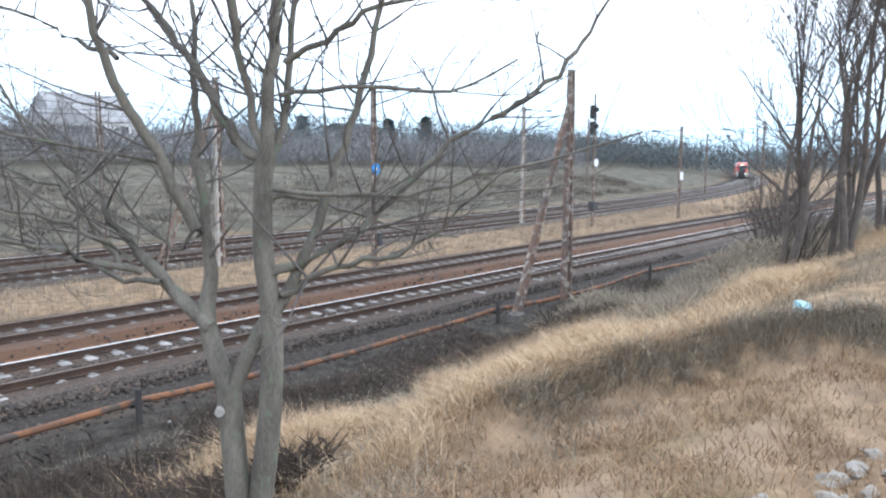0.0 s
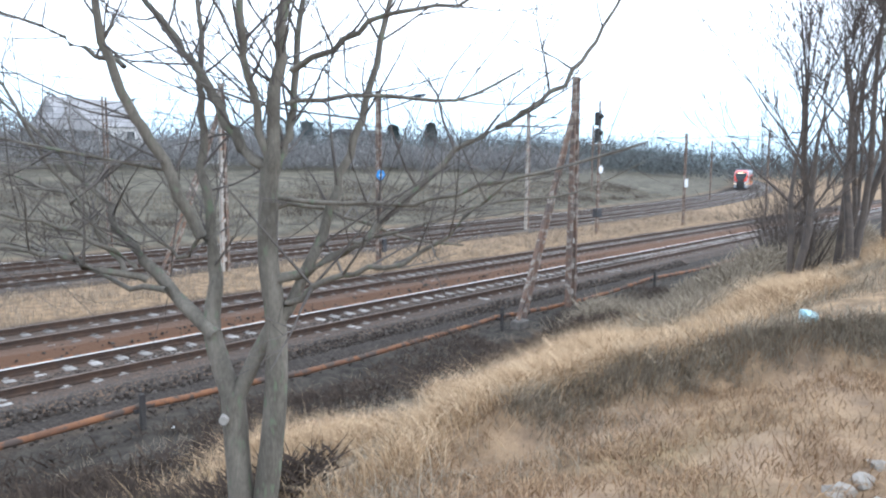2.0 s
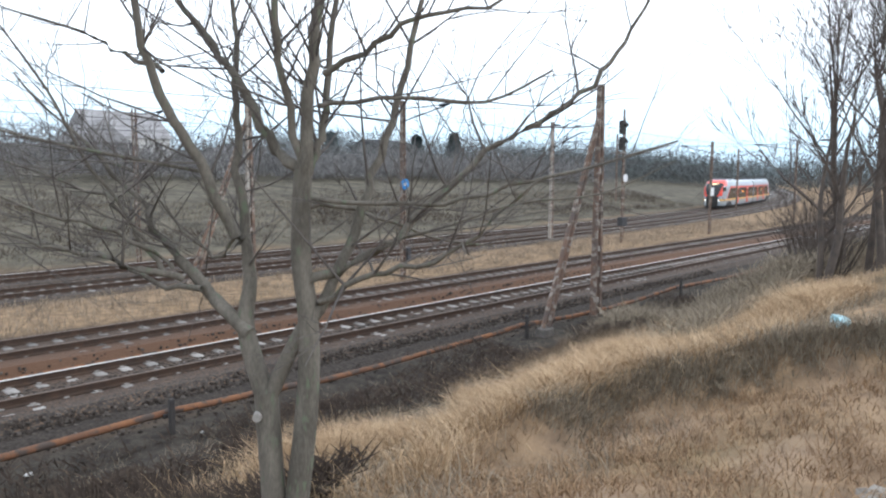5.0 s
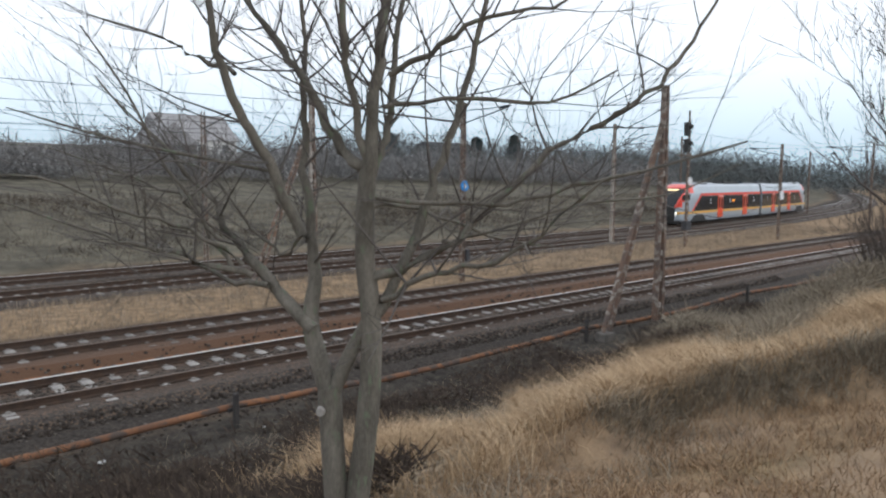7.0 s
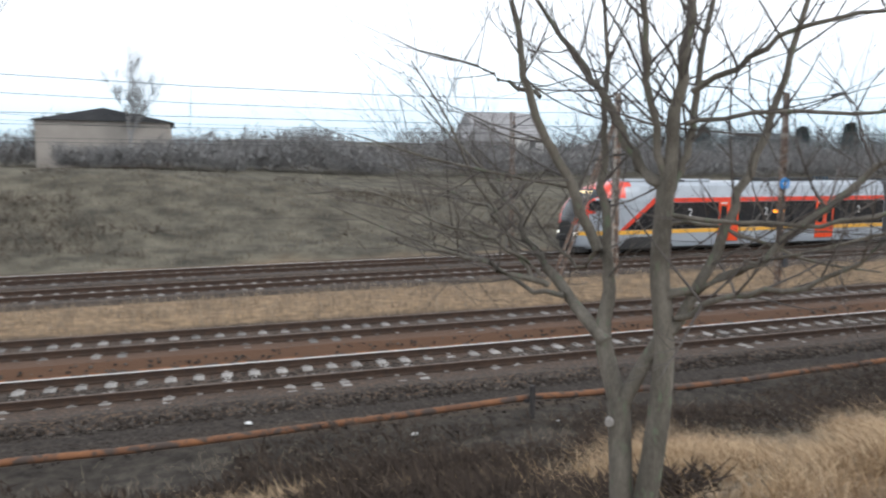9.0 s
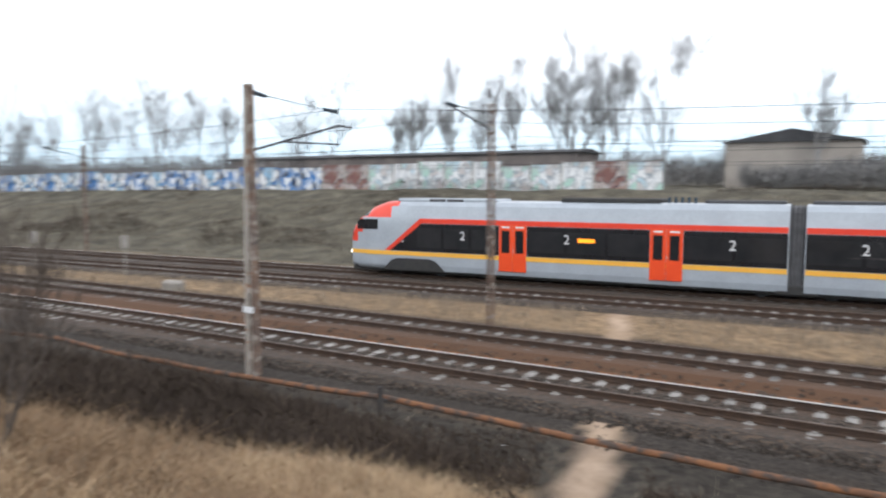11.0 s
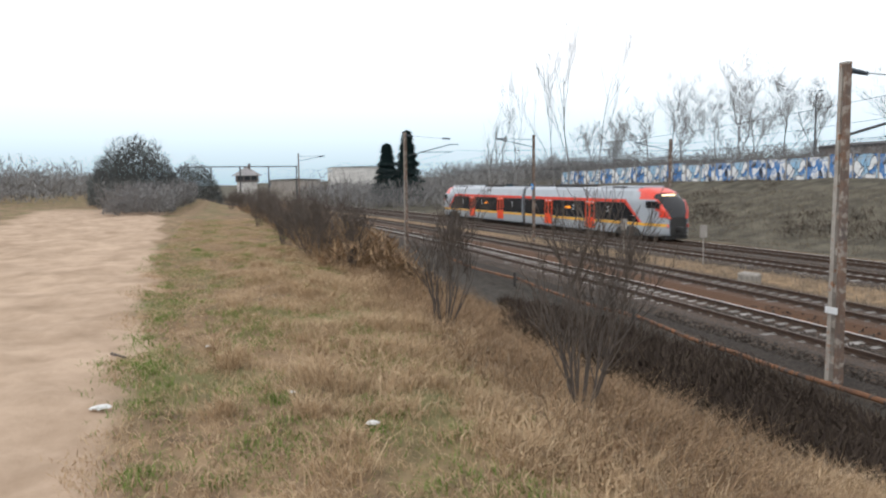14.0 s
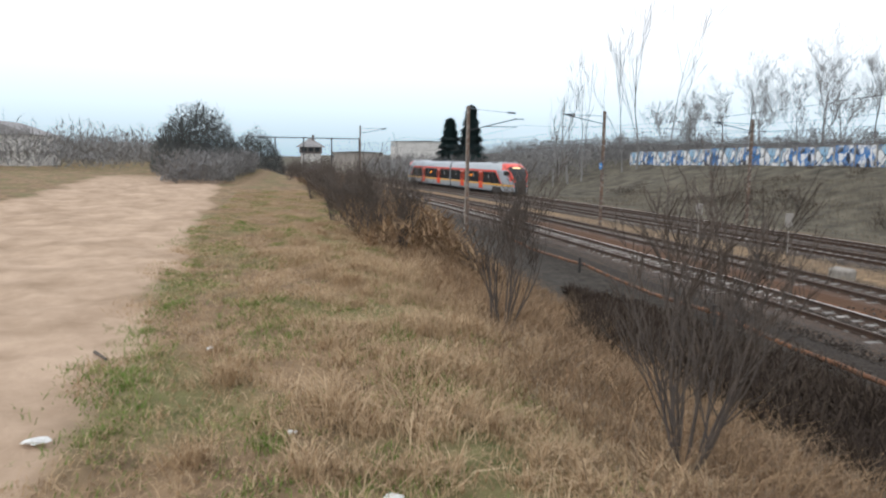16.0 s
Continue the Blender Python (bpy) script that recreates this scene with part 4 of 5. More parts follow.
def front_tree():
    ob = tagged(empty("bare_tree", pose(0, 0, 0)), "bare young tree with two stems and wide thin branches", "tree")
    rng = random.Random(21)
    limbs = []

    def limb(*pts, lean=0.0):
        """Points across, height and thickness; lean carries the tip towards or away."""
        path = []
        for i, (u, z, r) in enumerate(pts):
            t = i / max(1, len(pts) - 1)
            path.append((TREE + RIGHT * u + AWAY * lean * t + Vector((0, 0, z)), r))
        fine = []
        for i in range(len(path) - 1):
            p0, p1, p2, p3 = (path[max(0, min(len(path) - 1, i + k))] for k in (-1, 0, 1, 2))
            for s in range(4):
                t = s / 4
                q = 0.5 * ((2 * p1[0]) + (p2[0] - p0[0]) * t + (2 * p0[0] - 5 * p1[0] + 4 * p2[0] - p3[0]) * t * t + (3 * p1[0] - p0[0] - 3 * p2[0] + p3[0]) * t ** 3)
                wob = 0.012 if 0.01 < p1[1] < 0.045 else 0.0
                fine.append((q + Vector((rng.gauss(0, wob), rng.gauss(0, wob), rng.gauss(0, wob))), p1[1] + (p2[1] - p1[1]) * t))
        fine.append(path[-1])
        limbs.append(fine)
        return fine

    limb((-0.02, 1.5, 0.085), (-0.04, 1.99, 0.077), (-0.07, 2.43, 0.075), (-0.1, 3.0, 0.073))
    limb((0.0, 1.5, 0.095), (0.04, 1.99, 0.08), (0.15, 2.87, 0.07), (0.17, 3.43, 0.063), (0.13, 3.84, 0.06), (0.15, 4.36, 0.054))
    limb((-0.08, 2.96, 0.05), (0.04, 3.22, 0.047), (0.16, 3.45, 0.04))
    limb((-0.1, 2.95, 0.067), (-0.23, 3.38, 0.055), (-0.21, 3.68, 0.043), (-0.25, 3.97, 0.033), (-0.3, 4.47, 0.025), (-0.31, 4.88, 0.02), (-0.34, 5.3, 0.015), (-0.4, 6.0, 0.008), lean=0.3)
    limb((-0.2, 3.36, 0.047), (-0.51, 3.63, 0.04), (-0.81, 3.93, 0.028), (-1.01, 4.17, 0.02), (-1.38, 4.51, 0.013), (-1.9, 5.0, 0.006), lean=0.5)
    limb((-0.58, 3.68, 0.023), (-0.93, 3.78, 0.018), (-1.22, 3.88, 0.013), (-1.55, 3.98, 0.008), (-2.2, 4.2, 0.004), lean=-0.3)
    limb((-0.24, 3.9, 0.037), (-0.41, 4.3, 0.033), (-0.54, 4.58, 0.03), (-0.66, 4.85, 0.027), (-0.73, 5.32, 0.02), (-0.85, 6.2, 0.009), lean=-0.3)
    limb((0.15, 4.32, 0.04), (-0.07, 4.55, 0.033), (-0.28, 4.9, 0.028), (-0.44, 5.1, 0.023), (-0.62, 5.35, 0.018), (-1.1, 6.0, 0.008), lean=0.3)
    limb((0.15, 4.32, 0.043), (0.21, 4.85, 0.037), (0.25, 5.33, 0.03), (0.3, 6.3, 0.012))
    limb((0.14, 4.34, 0.027), (0.07, 4.85, 0.023), (0.04, 5.32, 0.02), (-0.05, 6.2, 0.008), lean=-0.3)
    limb((0.16, 4.32, 0.03), (0.22, 4.5, 0.026), (0.27, 4.79, 0.023), (0.29, 5.29, 0.018), (0.4, 6.1, 0.008), lean=0.3)
    limb((0.2, 3.45, 0.037), (0.4, 3.87, 0.033), (0.55, 4.34, 0.028), (0.69, 4.76, 0.023), (0.8, 5.3, 0.018), (0.95, 6.1, 0.008), lean=0.4)
    limb((0.16, 3.69, 0.033), (0.58, 3.87, 0.025), (0.92, 4.16, 0.022), (1.25, 4.46, 0.018), (1.57, 4.65, 0.017), (1.89, 4.88, 0.015), (2.08, 5.15, 0.012), (2.3, 5.5, 0.007), lean=0.3)
    limb((0.16, 4.21, 0.015), (0.72, 4.14, 0.013), (1.25, 4.24, 0.012), (1.74, 4.35, 0.01), (2.3, 4.52, 0.005), lean=-0.2)
    limb((0.26, 4.73, 0.015), (0.72, 4.79, 0.013), (1.24, 4.78, 0.01), (1.66, 4.99, 0.006), lean=0.4)
    limb((0.28, 4.92, 0.02), (0.6, 5.08, 0.017), (0.92, 5.22, 0.013), (1.34, 5.3, 0.008), (1.9, 5.5, 0.004), lean=-0.3)
    limb((-0.68, 4.93, 0.017), (-0.92, 5.04, 0.013), (-1.14, 5.16, 0.01), (-1.6, 5.3, 0.005))
    limb((-0.44, 4.34, 0.01), (-0.89, 4.43, 0.01), (-1.38, 4.54, 0.008), (-1.9, 4.7, 0.004), lean=-0.4)
    limb((-0.72, 3.73, 0.017), (-1.01, 4.1, 0.013), (-1.2, 4.2, 0.012), (-1.53, 4.3, 0.008), (-2.2, 4.5, 0.004), lean=0.4)
    limb((-0.8, 3.92, 0.012), (-1.1, 4.35, 0.01), (-1.3, 4.8, 0.008), (-1.55, 5.2, 0.005), lean=-0.2)
    limb((0.2, 3.52, 0.022), (0.5, 3.72, 0.018), (0.85, 3.82, 0.015), (1.2, 4.0, 0.011), (1.55, 4.32, 0.006), lean=-0.4)
    limb((0.17, 4.15, 0.014), (0.55, 4.08, 0.012), (0.95, 3.92, 0.009), (1.3, 3.86, 0.005), lean=0.5)
    limb((0.6, 3.9, 0.012), (1.0, 4.02, 0.01), (1.45, 4.16, 0.008), (1.95, 4.22, 0.006), (2.4, 4.42, 0.003), lean=0.2)
    limb((-0.5, 3.62, 0.02), (-0.85, 3.66, 0.015), (-1.25, 3.8, 0.012), (-1.7, 3.86, 0.008), (-2.2, 3.84, 0.004), lean=0.6)
    limb((-0.62, 3.74, 0.016), (-0.95, 4.0, 0.013), (-1.3, 4.1, 0.01), (-1.75, 4.3, 0.007), (-2.3, 4.28, 0.003), lean=-0.5)
    limb((-0.26, 4.0, 0.014), (-0.42, 3.82, 0.011), (-0.7, 4.05, 0.009), (-1.0, 4.36, 0.006), (-1.5, 4.42, 0.003), lean=0.3)
    v, f = tubes(limbs[:3], 14)
    t = mesh_ob("trunk", v, f, M_BARK, ob, "smooth grey-brown bark with a cut knot")
    t.data.polygons.foreach_set("use_smooth", [True] * len(t.data.polygons))
    for path in limbs[3:]:
        v, f = tubes([path], 9)
        b = mesh_ob("limb", v, f, M_BARK, ob)
        b.data.polygons.foreach_set("use_smooth", [True] * len(b.data.polygons))
    tw = []
    for path in limbs[3:]:
        n = len(path)
        for _ in range(13):
            i = rng.randint(n // 5, n - 2)
            p, r = path[i]
            d = (path[i + 1][0] - p).normalized()
            side = (RIGHT * rng.gauss(0, 0.9) + AWAY * rng.gauss(0, 0.8) + Vector((0, 0, rng.gauss(0.08, 0.42)))).normalized()
            branch(rng, p, d * 0.7 + side * 1.0, rng.uniform(0.35, 1.1), min(0.009, r * 0.5), 2, tw, 0.12, 0.22, (2, 4), 0.7, 4)
    v, f = tubes(tw, 4)
    mesh_ob("crown", v, f, M_TWIG, ob)
    # cut knot low on the left stem
    k = part("knot", rodded((0, 0, 0), (0, -0.05, 0), 0.034, 0.026, 14), M_WALLC, ob)
    c = TREE + RIGHT * -0.135 + Vector((0, 0, 2.86))
    k.matrix_basis = Matrix.Translation(c - AWAY * 0.045) @ pose(0, 0, 0, 0, 0, -49)


front_tree()


# ---- shrubs and trees ----
def bare_tree(name, rng, x, y, h, r, stems, label, material, depth=4, lean=0.12, kids=(3, 5), spread=0.7, group="", sides=5, floor=0.004):
    ob = tagged(empty(name, pose(x, y, at(x, y) - 0.1)), label, "tree" if "tree" in name else "shrub", group)
    main, fine = [], []
    for s in range(stems):
        out = []
        a = rng.uniform(0, 6.28)
        lean_k = lean * rng.uniform(0.3, 1.5)
        way = Vector((math.cos(a) * lean_k * (stems > 1) + rng.gauss(0, 0.05), math.sin(a) * lean_k * (stems > 1) + rng.gauss(0, 0.05), 1))
        st = Vector((math.cos(a), math.sin(a), 0)) * (0.0 if stems < 2 else 0.12 if stems < 4 else 0.009 * stems * rng.uniform(0.3, 1.2))
        branch(rng, st, way, h * rng.uniform(0.75, 1.0), r * rng.uniform(0.7, 1.0), depth, out, 0.2, 0.16, kids, spread, 6)
        main.append(out[0])
        fine += out[1:]
    for p in main:
        v, f = tubes([p], 8)
        mesh_ob("trunk" if stems < 4 else "stem", v, f, material, ob)
    v, f = tubes([[(p, max(r, floor)) for p, r in path] for path in fine], sides)
    mesh_ob("crown", v, f, material, ob)
    return ob


rng = random.Random(4)
for x, y, h in ((-7.8, -12.95, 1.5), (-12.7, -13.05, 1.45), (-20.0, -13.55, 1.35)):
    bare_tree("bare_shrub", rng, x, y, h * 1.1, 0.021, 11, "bare multi-stemmed shrub at the edge of the bank", M_SHRUB, 3, 0.36, (3, 5), 0.55, "shrubs along the bank", 4, 0.0035)
for k in range(22):
    x = -20.5 - k * 2.3 + rng.uniform(-1, 1)
    y = -14.2 + bend(x) + rng.uniform(-0.9, 0.9)
    bare_tree("bare_shrub", rng, x, y, rng.uniform(1.1, 1.7), 0.012, 12, "bare brownish shrub in the hedge along the bank", M_SHRUB, 2, 0.4, (4, 7), 0.8, "shrubs along the bank", 3)
for x, y, h, st in ((17.2, -11.2, 5.5, 2), (18.4, -12.3, 7.5, 2), (19.8, -11.6, 8, 2), (22.4, -10.4, 7.5, 2), (24.0, -12.0, 8.5, 2), (21.5, -13.6, 8, 2), (27, -10.5, 7.5, 2)):
    bare_tree("bare_tree", rng, x, y, h, 0.12, st, "tall dark bare tree growing on the bank", M_SHRUB, 4, 0.1, (4, 5), 0.7, "trees on the bank", 3, 0.006)
for x, y in ((20.5, -10.6), (22.5, -9.6), (25, -9.0), (28, -8.4)):
    bare_tree("bare_shrub", rng, x, y, 2.6, 0.03, 16, "grey tangle of bare brush under the trees", M_SHRUB, 2, 0.7, (3, 5), 0.8, "brush under the trees", 3)
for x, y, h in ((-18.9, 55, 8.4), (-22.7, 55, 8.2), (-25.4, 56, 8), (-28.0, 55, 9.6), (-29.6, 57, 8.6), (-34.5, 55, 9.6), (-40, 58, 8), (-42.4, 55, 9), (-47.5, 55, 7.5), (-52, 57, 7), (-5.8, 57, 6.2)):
    bare_tree("bare_tree", rng, x, y, h, 0.2, 1, "tall bare tree behind the wall, paled by haze", M_TWIG_HAZE, 4, 0.1, (6, 8), 0.55, "trees behind the wall", 3, 0.0065)
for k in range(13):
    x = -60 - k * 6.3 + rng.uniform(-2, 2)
    bare_tree("bare_tree", rng, x, 52 + rng.uniform(-3, 8), rng.uniform(8.5, 11), 0.17, 1, "bare grey tree behind the painted wall", M_TWIG_HAZE, 4, 0.1, (5, 7), 0.75, "trees behind the wall", 3, 0.0075)
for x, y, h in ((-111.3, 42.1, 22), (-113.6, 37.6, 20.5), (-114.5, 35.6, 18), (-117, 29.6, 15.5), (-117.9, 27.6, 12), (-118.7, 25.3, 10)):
    bare_tree("bare_tree", rng, x, y, h, 0.16, 1, "tall thin bare poplar above the embankment", M_TWIG_HAZE, 3, 0.05, (4, 6), 0.35, "thin poplars", 3, 0.012)


def thicket(name, x0, x1, y0, y1, n, h, label, material, seed, size=0.5, shape=None, thin=0.05, even=0.0):
    """A mass of leafless growth: very many fine crossing twigs with an uneven top."""
    g = np.random.RandomState(seed)
    x, y = g.uniform(x0, x1, n), g.uniform(y0, y1, n)
    if shape is None:
        top = 0.55 + 0.3 * np.sin(x * 0.37 + seed) * np.sin(x * 0.113 + 2 * seed) + 0.2 * np.sin(x * 1.3 + y) + g.uniform(-0.15, 0.2, n)
    else:
        top = shape(x, y)
    keep = top > 0.05
    x, y, top = x[keep], y[keep], top[keep] * h
    n = len(x)
    z = land(x, y) + top * g.uniform(0, 1, n) ** (0.5 + even)
    d = np.stack([g.normal(0, 0.55, n), g.normal(0, 0.55, n), g.uniform(0.1, 1.0, n)], -1)
    d *= (size * g.uniform(0.5, 1.6, n) / np.linalg.norm(d, axis=1))[:, None]
    a = g.uniform(0, 6.283, n)
    w = np.stack([np.cos(a), np.sin(a), g.normal(0, 0.3, n)], -1) * (size * thin * g.uniform(0.5, 1.5, n))[:, None]
    p = np.stack([x, y, z], -1)
    verts = np.stack([p - w, p + w, p + d * 0.5 + w * 0.7 + a[:, None] * 0.004, p + d], 1).reshape(-1, 3)
    b = (np.arange(n) * 4)[:, None]
    faces = (b + np.array([[0, 1, 2, 3]])).tolist()
    return tagged(mesh_ob(name, verts.tolist(), faces, material), label, "thicket", kind="stuff")


def dome(x, y, rad):
    return lambda px, py: np.sqrt(np.clip(1 - ((px - x) ** 2 + (py - y) ** 2) / rad ** 2, 0, 1)) * (0.85 + 0.15 * np.sin(px * 2.1) * np.sin(py * 1.7))


thicket("far_thicket", 5, 135, 60, 76, 60000, 5.2, "dark leafless hedge along the top of the field", M_HEDGE_HAZE, 1, 0.9)
thicket("far_thicket", 60, 230, 70, 110, 60000, 8.5, "far woods above the curve, hazed blue-grey", M_PINE_HAZE, 2, 1.2)
thicket("far_thicket", -40, 20, 62, 82, 30000, 4.5, "leafless thicket behind the grey building", M_HEDGE_HAZE, 3, 0.9)
thicket("far_thicket", -12, 4, 53, 59, 9000, 2.4, "leafless bushes before the grey building", M_HEDGE_HAZE, 18, 0.7)
thicket("far_thicket", -150, -58, 43, 62, 50000, 4.0, "leafless scrub behind the painted wall", M_HEDGE_HAZE, 4, 0.8)
thicket("far_thicket", -220, -120, 0, 60, 50000, 5.5, "grey far scrub where the line curves away", M_HEDGE_HAZE, 5, 1.0)
thicket("far_thicket", -240, -80, -90, -34, 60000, 5.0, "dark far scrub beyond the lane", M_HEDGE_HAZE, 6, 1.0)
thicket("far_thicket", -95, -52, -25, -20.5, 24000, 2.4, "dark hedge beside the lane", M_HEDGE_HAZE, 7, 0.5)
thicket("far_thicket", 200, 420, 10, 170, 30000, 12.0, "hazy far woods beyond the curve", M_PINE_HAZE, 8, 2.4)
thicket("hedge_scrub", -62, -19, -21, -10.5, 42000, 1.3, "brown weedy scrub along the slope", M_RUSTG, 9, 0.4, lambda x, y: np.clip(1 - np.abs(y - V_BEND(x) + 12.6) / 1.9, 0, 1))
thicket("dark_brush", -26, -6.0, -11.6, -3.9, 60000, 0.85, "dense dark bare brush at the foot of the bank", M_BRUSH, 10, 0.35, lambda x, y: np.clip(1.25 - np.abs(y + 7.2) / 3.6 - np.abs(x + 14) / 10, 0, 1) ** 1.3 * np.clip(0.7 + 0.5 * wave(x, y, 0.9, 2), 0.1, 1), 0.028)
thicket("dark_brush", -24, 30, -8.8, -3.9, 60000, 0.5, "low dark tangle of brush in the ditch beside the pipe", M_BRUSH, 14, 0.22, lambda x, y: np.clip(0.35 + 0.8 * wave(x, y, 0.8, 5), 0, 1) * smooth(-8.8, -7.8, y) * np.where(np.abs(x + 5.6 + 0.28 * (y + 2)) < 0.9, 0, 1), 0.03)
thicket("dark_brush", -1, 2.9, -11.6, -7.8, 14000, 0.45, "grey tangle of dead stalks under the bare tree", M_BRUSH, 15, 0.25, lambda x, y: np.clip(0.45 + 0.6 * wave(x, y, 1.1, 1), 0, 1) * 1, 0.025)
thicket("dark_brush", 12, 34, -10.5, -6.0, 40000, 1.3, "grey bare brush below the tall trees", M_GREYG, 16, 0.4, lambda x, y: np.clip(0.3 + 0.6 * wave(x, y, 0.6, 5), 0, 1) * smooth(11, 19, x), 0.025)
thicket("far_scrub", -95, 110, 24, 44, 50000, 1.1, "patches of brown scrub on the far embankment", M_BRUSH, 17, 0.5, lambda x, y: np.clip(0.9 * wave(x, y, 0.17, 3) + 0.3 * wave(x, y, 0.5, 1) - 0.1, 0, 1) * np.where(y - V_BEND_C(x) > 23.5, 1, 0), 0.04)
thicket("round_tree", -80, -70, -30, -20, 24000, 7.2, "dark round bare tree beside the lane", M_PINE_HAZE, 11, 0.6, dome(-75.3, -25.3, 4.1), 0.05, 0.2)
thicket("round_tree", -106, -96, -26, -17, 14000, 5.6, "dark round bare tree far along the lane", M_PINE_HAZE, 12, 0.6, dome(-100.7, -21.3, 3.6), 0.05, 0.2)


def fir(x, y, h, w):
    ob = tagged(empty("fir_tree", pose(x, y, at(x, y))), "dark green fir tree with drooping tiers", "tree", "fir trees")
    part("trunk", rodded((0, 0, 0), (0, 0, h * 0.95), 0.22, 0.03), M_SHRUB, ob)
    r = random.Random(int(h * 10))
    verts, faces = [], []
    for _ in range(7000):
        t = r.random() ** 0.7
        rad = w * (1 - t) * (0.55 + 0.45 * abs(math.sin(t * 26))) * math.sqrt(r.random())
        a = r.uniform(0, 6.28)
        p = Vector((math.cos(a) * rad, math.sin(a) * rad, h * (0.06 + 0.94 * t)))
        d = Vector((math.cos(a), math.sin(a), -0.35)) * r.uniform(0.5, 1.3)
        s = Vector((-math.sin(a), math.cos(a), r.uniform(-0.4, 0.4))) * 0.26
        b = len(verts)
        verts += [p - s, p + s, p + d]
        faces.append((b, b + 1, b + 2))
    mesh_ob("crown", verts, faces, M_FIR, ob)


fir(-146.9, 17.8, 14.9 - at(-146.9, 17.8), 4.4)
fir(-147.8, 13.8, 12.3 - at(-147.8, 13.8), 4.0)
fir(100, 84, 8, 2.0)
fir(112, 85, 9, 2.2)
fir(88, 95, 8, 2.0)


# ---- buildings ----
def graffiti(seed, tones, outline, width, size=1.15):
    """Sprayed letter shapes: curved cells of a few paint colours with an outline, on limewashed concrete."""
    m = bpy.data.materials.new("sprayed_wall")
    m.use_nodes = True
    n, l = m.node_tree.nodes, m.node_tree.links
    tc, mp, warp = n.new("ShaderNodeTexCoord"), n.new("ShaderNodeMapping"), n.new("ShaderNodeTexNoise")
    mp.inputs["Location"].default_value = (seed * 3.7, seed * 1.3, seed * 0.9)
    mp.inputs["Scale"].default_value = (1.0, 0.0, 0.62)
    l.new(tc.outputs["Object"], mp.inputs[0])
    warp.inputs["Scale"].default_value, warp.inputs["Detail"].default_value = 1.1, 1
    l.new(mp.outputs[0], warp.inputs["Vector"])
    add = n.new("ShaderNodeVectorMath")
    add.operation = "MULTIPLY_ADD"
    l.new(warp.outputs["Color"], add.inputs[0])
    add.inputs[1].default_value = (1.1, 0.0, 1.1)
    l.new(mp.outputs[0], add.inputs[2])
    cell, edge = n.new("ShaderNodeTexVoronoi"), n.new("ShaderNodeTexVoronoi")
    edge.feature = "DISTANCE_TO_EDGE"
    for t in (cell, edge):
        t.inputs["Scale"].default_value = size
        l.new(add.outputs[0], t.inputs["Vector"])
    ramp = n.new("ShaderNodeValToRGB")
    ramp.color_ramp.interpolation = "CONSTANT"
    e = ramp.color_ramp.elements
    for k, c in enumerate(tones):
        q = e[k] if k < 2 else e.new(k / len(tones))
        q.position, q.color = k / len(tones), (*c, 1)
    sep = n.new("ShaderNodeSeparateColor")
    l.new(cell.outputs["Color"], sep.inputs[0])
    l.new(sep.outputs[0], ramp.inputs[0])
    cut = n.new("ShaderNodeMapRange")
    cut.inputs["From Min"].default_value, cut.inputs["From Max"].default_value = width * 0.7, width
    l.new(edge.outputs["Distance"], cut.inputs[0])
    mix = n.new("ShaderNodeMix")
    mix.data_type = "RGBA"
    l.new(cut.outputs[0], mix.inputs[0])
    mix.inputs[6].default_value = (*outline, 1)
    l.new(ramp.outputs[0], mix.inputs[7])
    dirt, fade, wash = n.new("ShaderNodeTexNoise"), n.new("ShaderNodeMapRange"), n.new("ShaderNodeMix")
    dirt.inputs["Scale"].default_value, dirt.inputs["Detail"].default_value = 1.3, 6
    l.new(tc.outputs["Object"], dirt.inputs["Vector"])
    fade.inputs["From Min"].default_value, fade.inputs["From Max"].default_value, fade.inputs["To Max"].default_value = 0.5, 0.75, 0.8
    l.new(dirt.outputs[0], fade.inputs[0])
    wash.data_type = "RGBA"
    l.new(fade.outputs[0], wash.inputs[0])
    l.new(mix.outputs[2], wash.inputs[6])
    wash.inputs[7].default_value = (0.46, 0.46, 0.45, 1)
    l.new(wash.outputs[2], n["Principled BSDF"].inputs["Base Color"])
    n["Principled BSDF"].inputs["Roughness"].default_value = 0.85
    return m


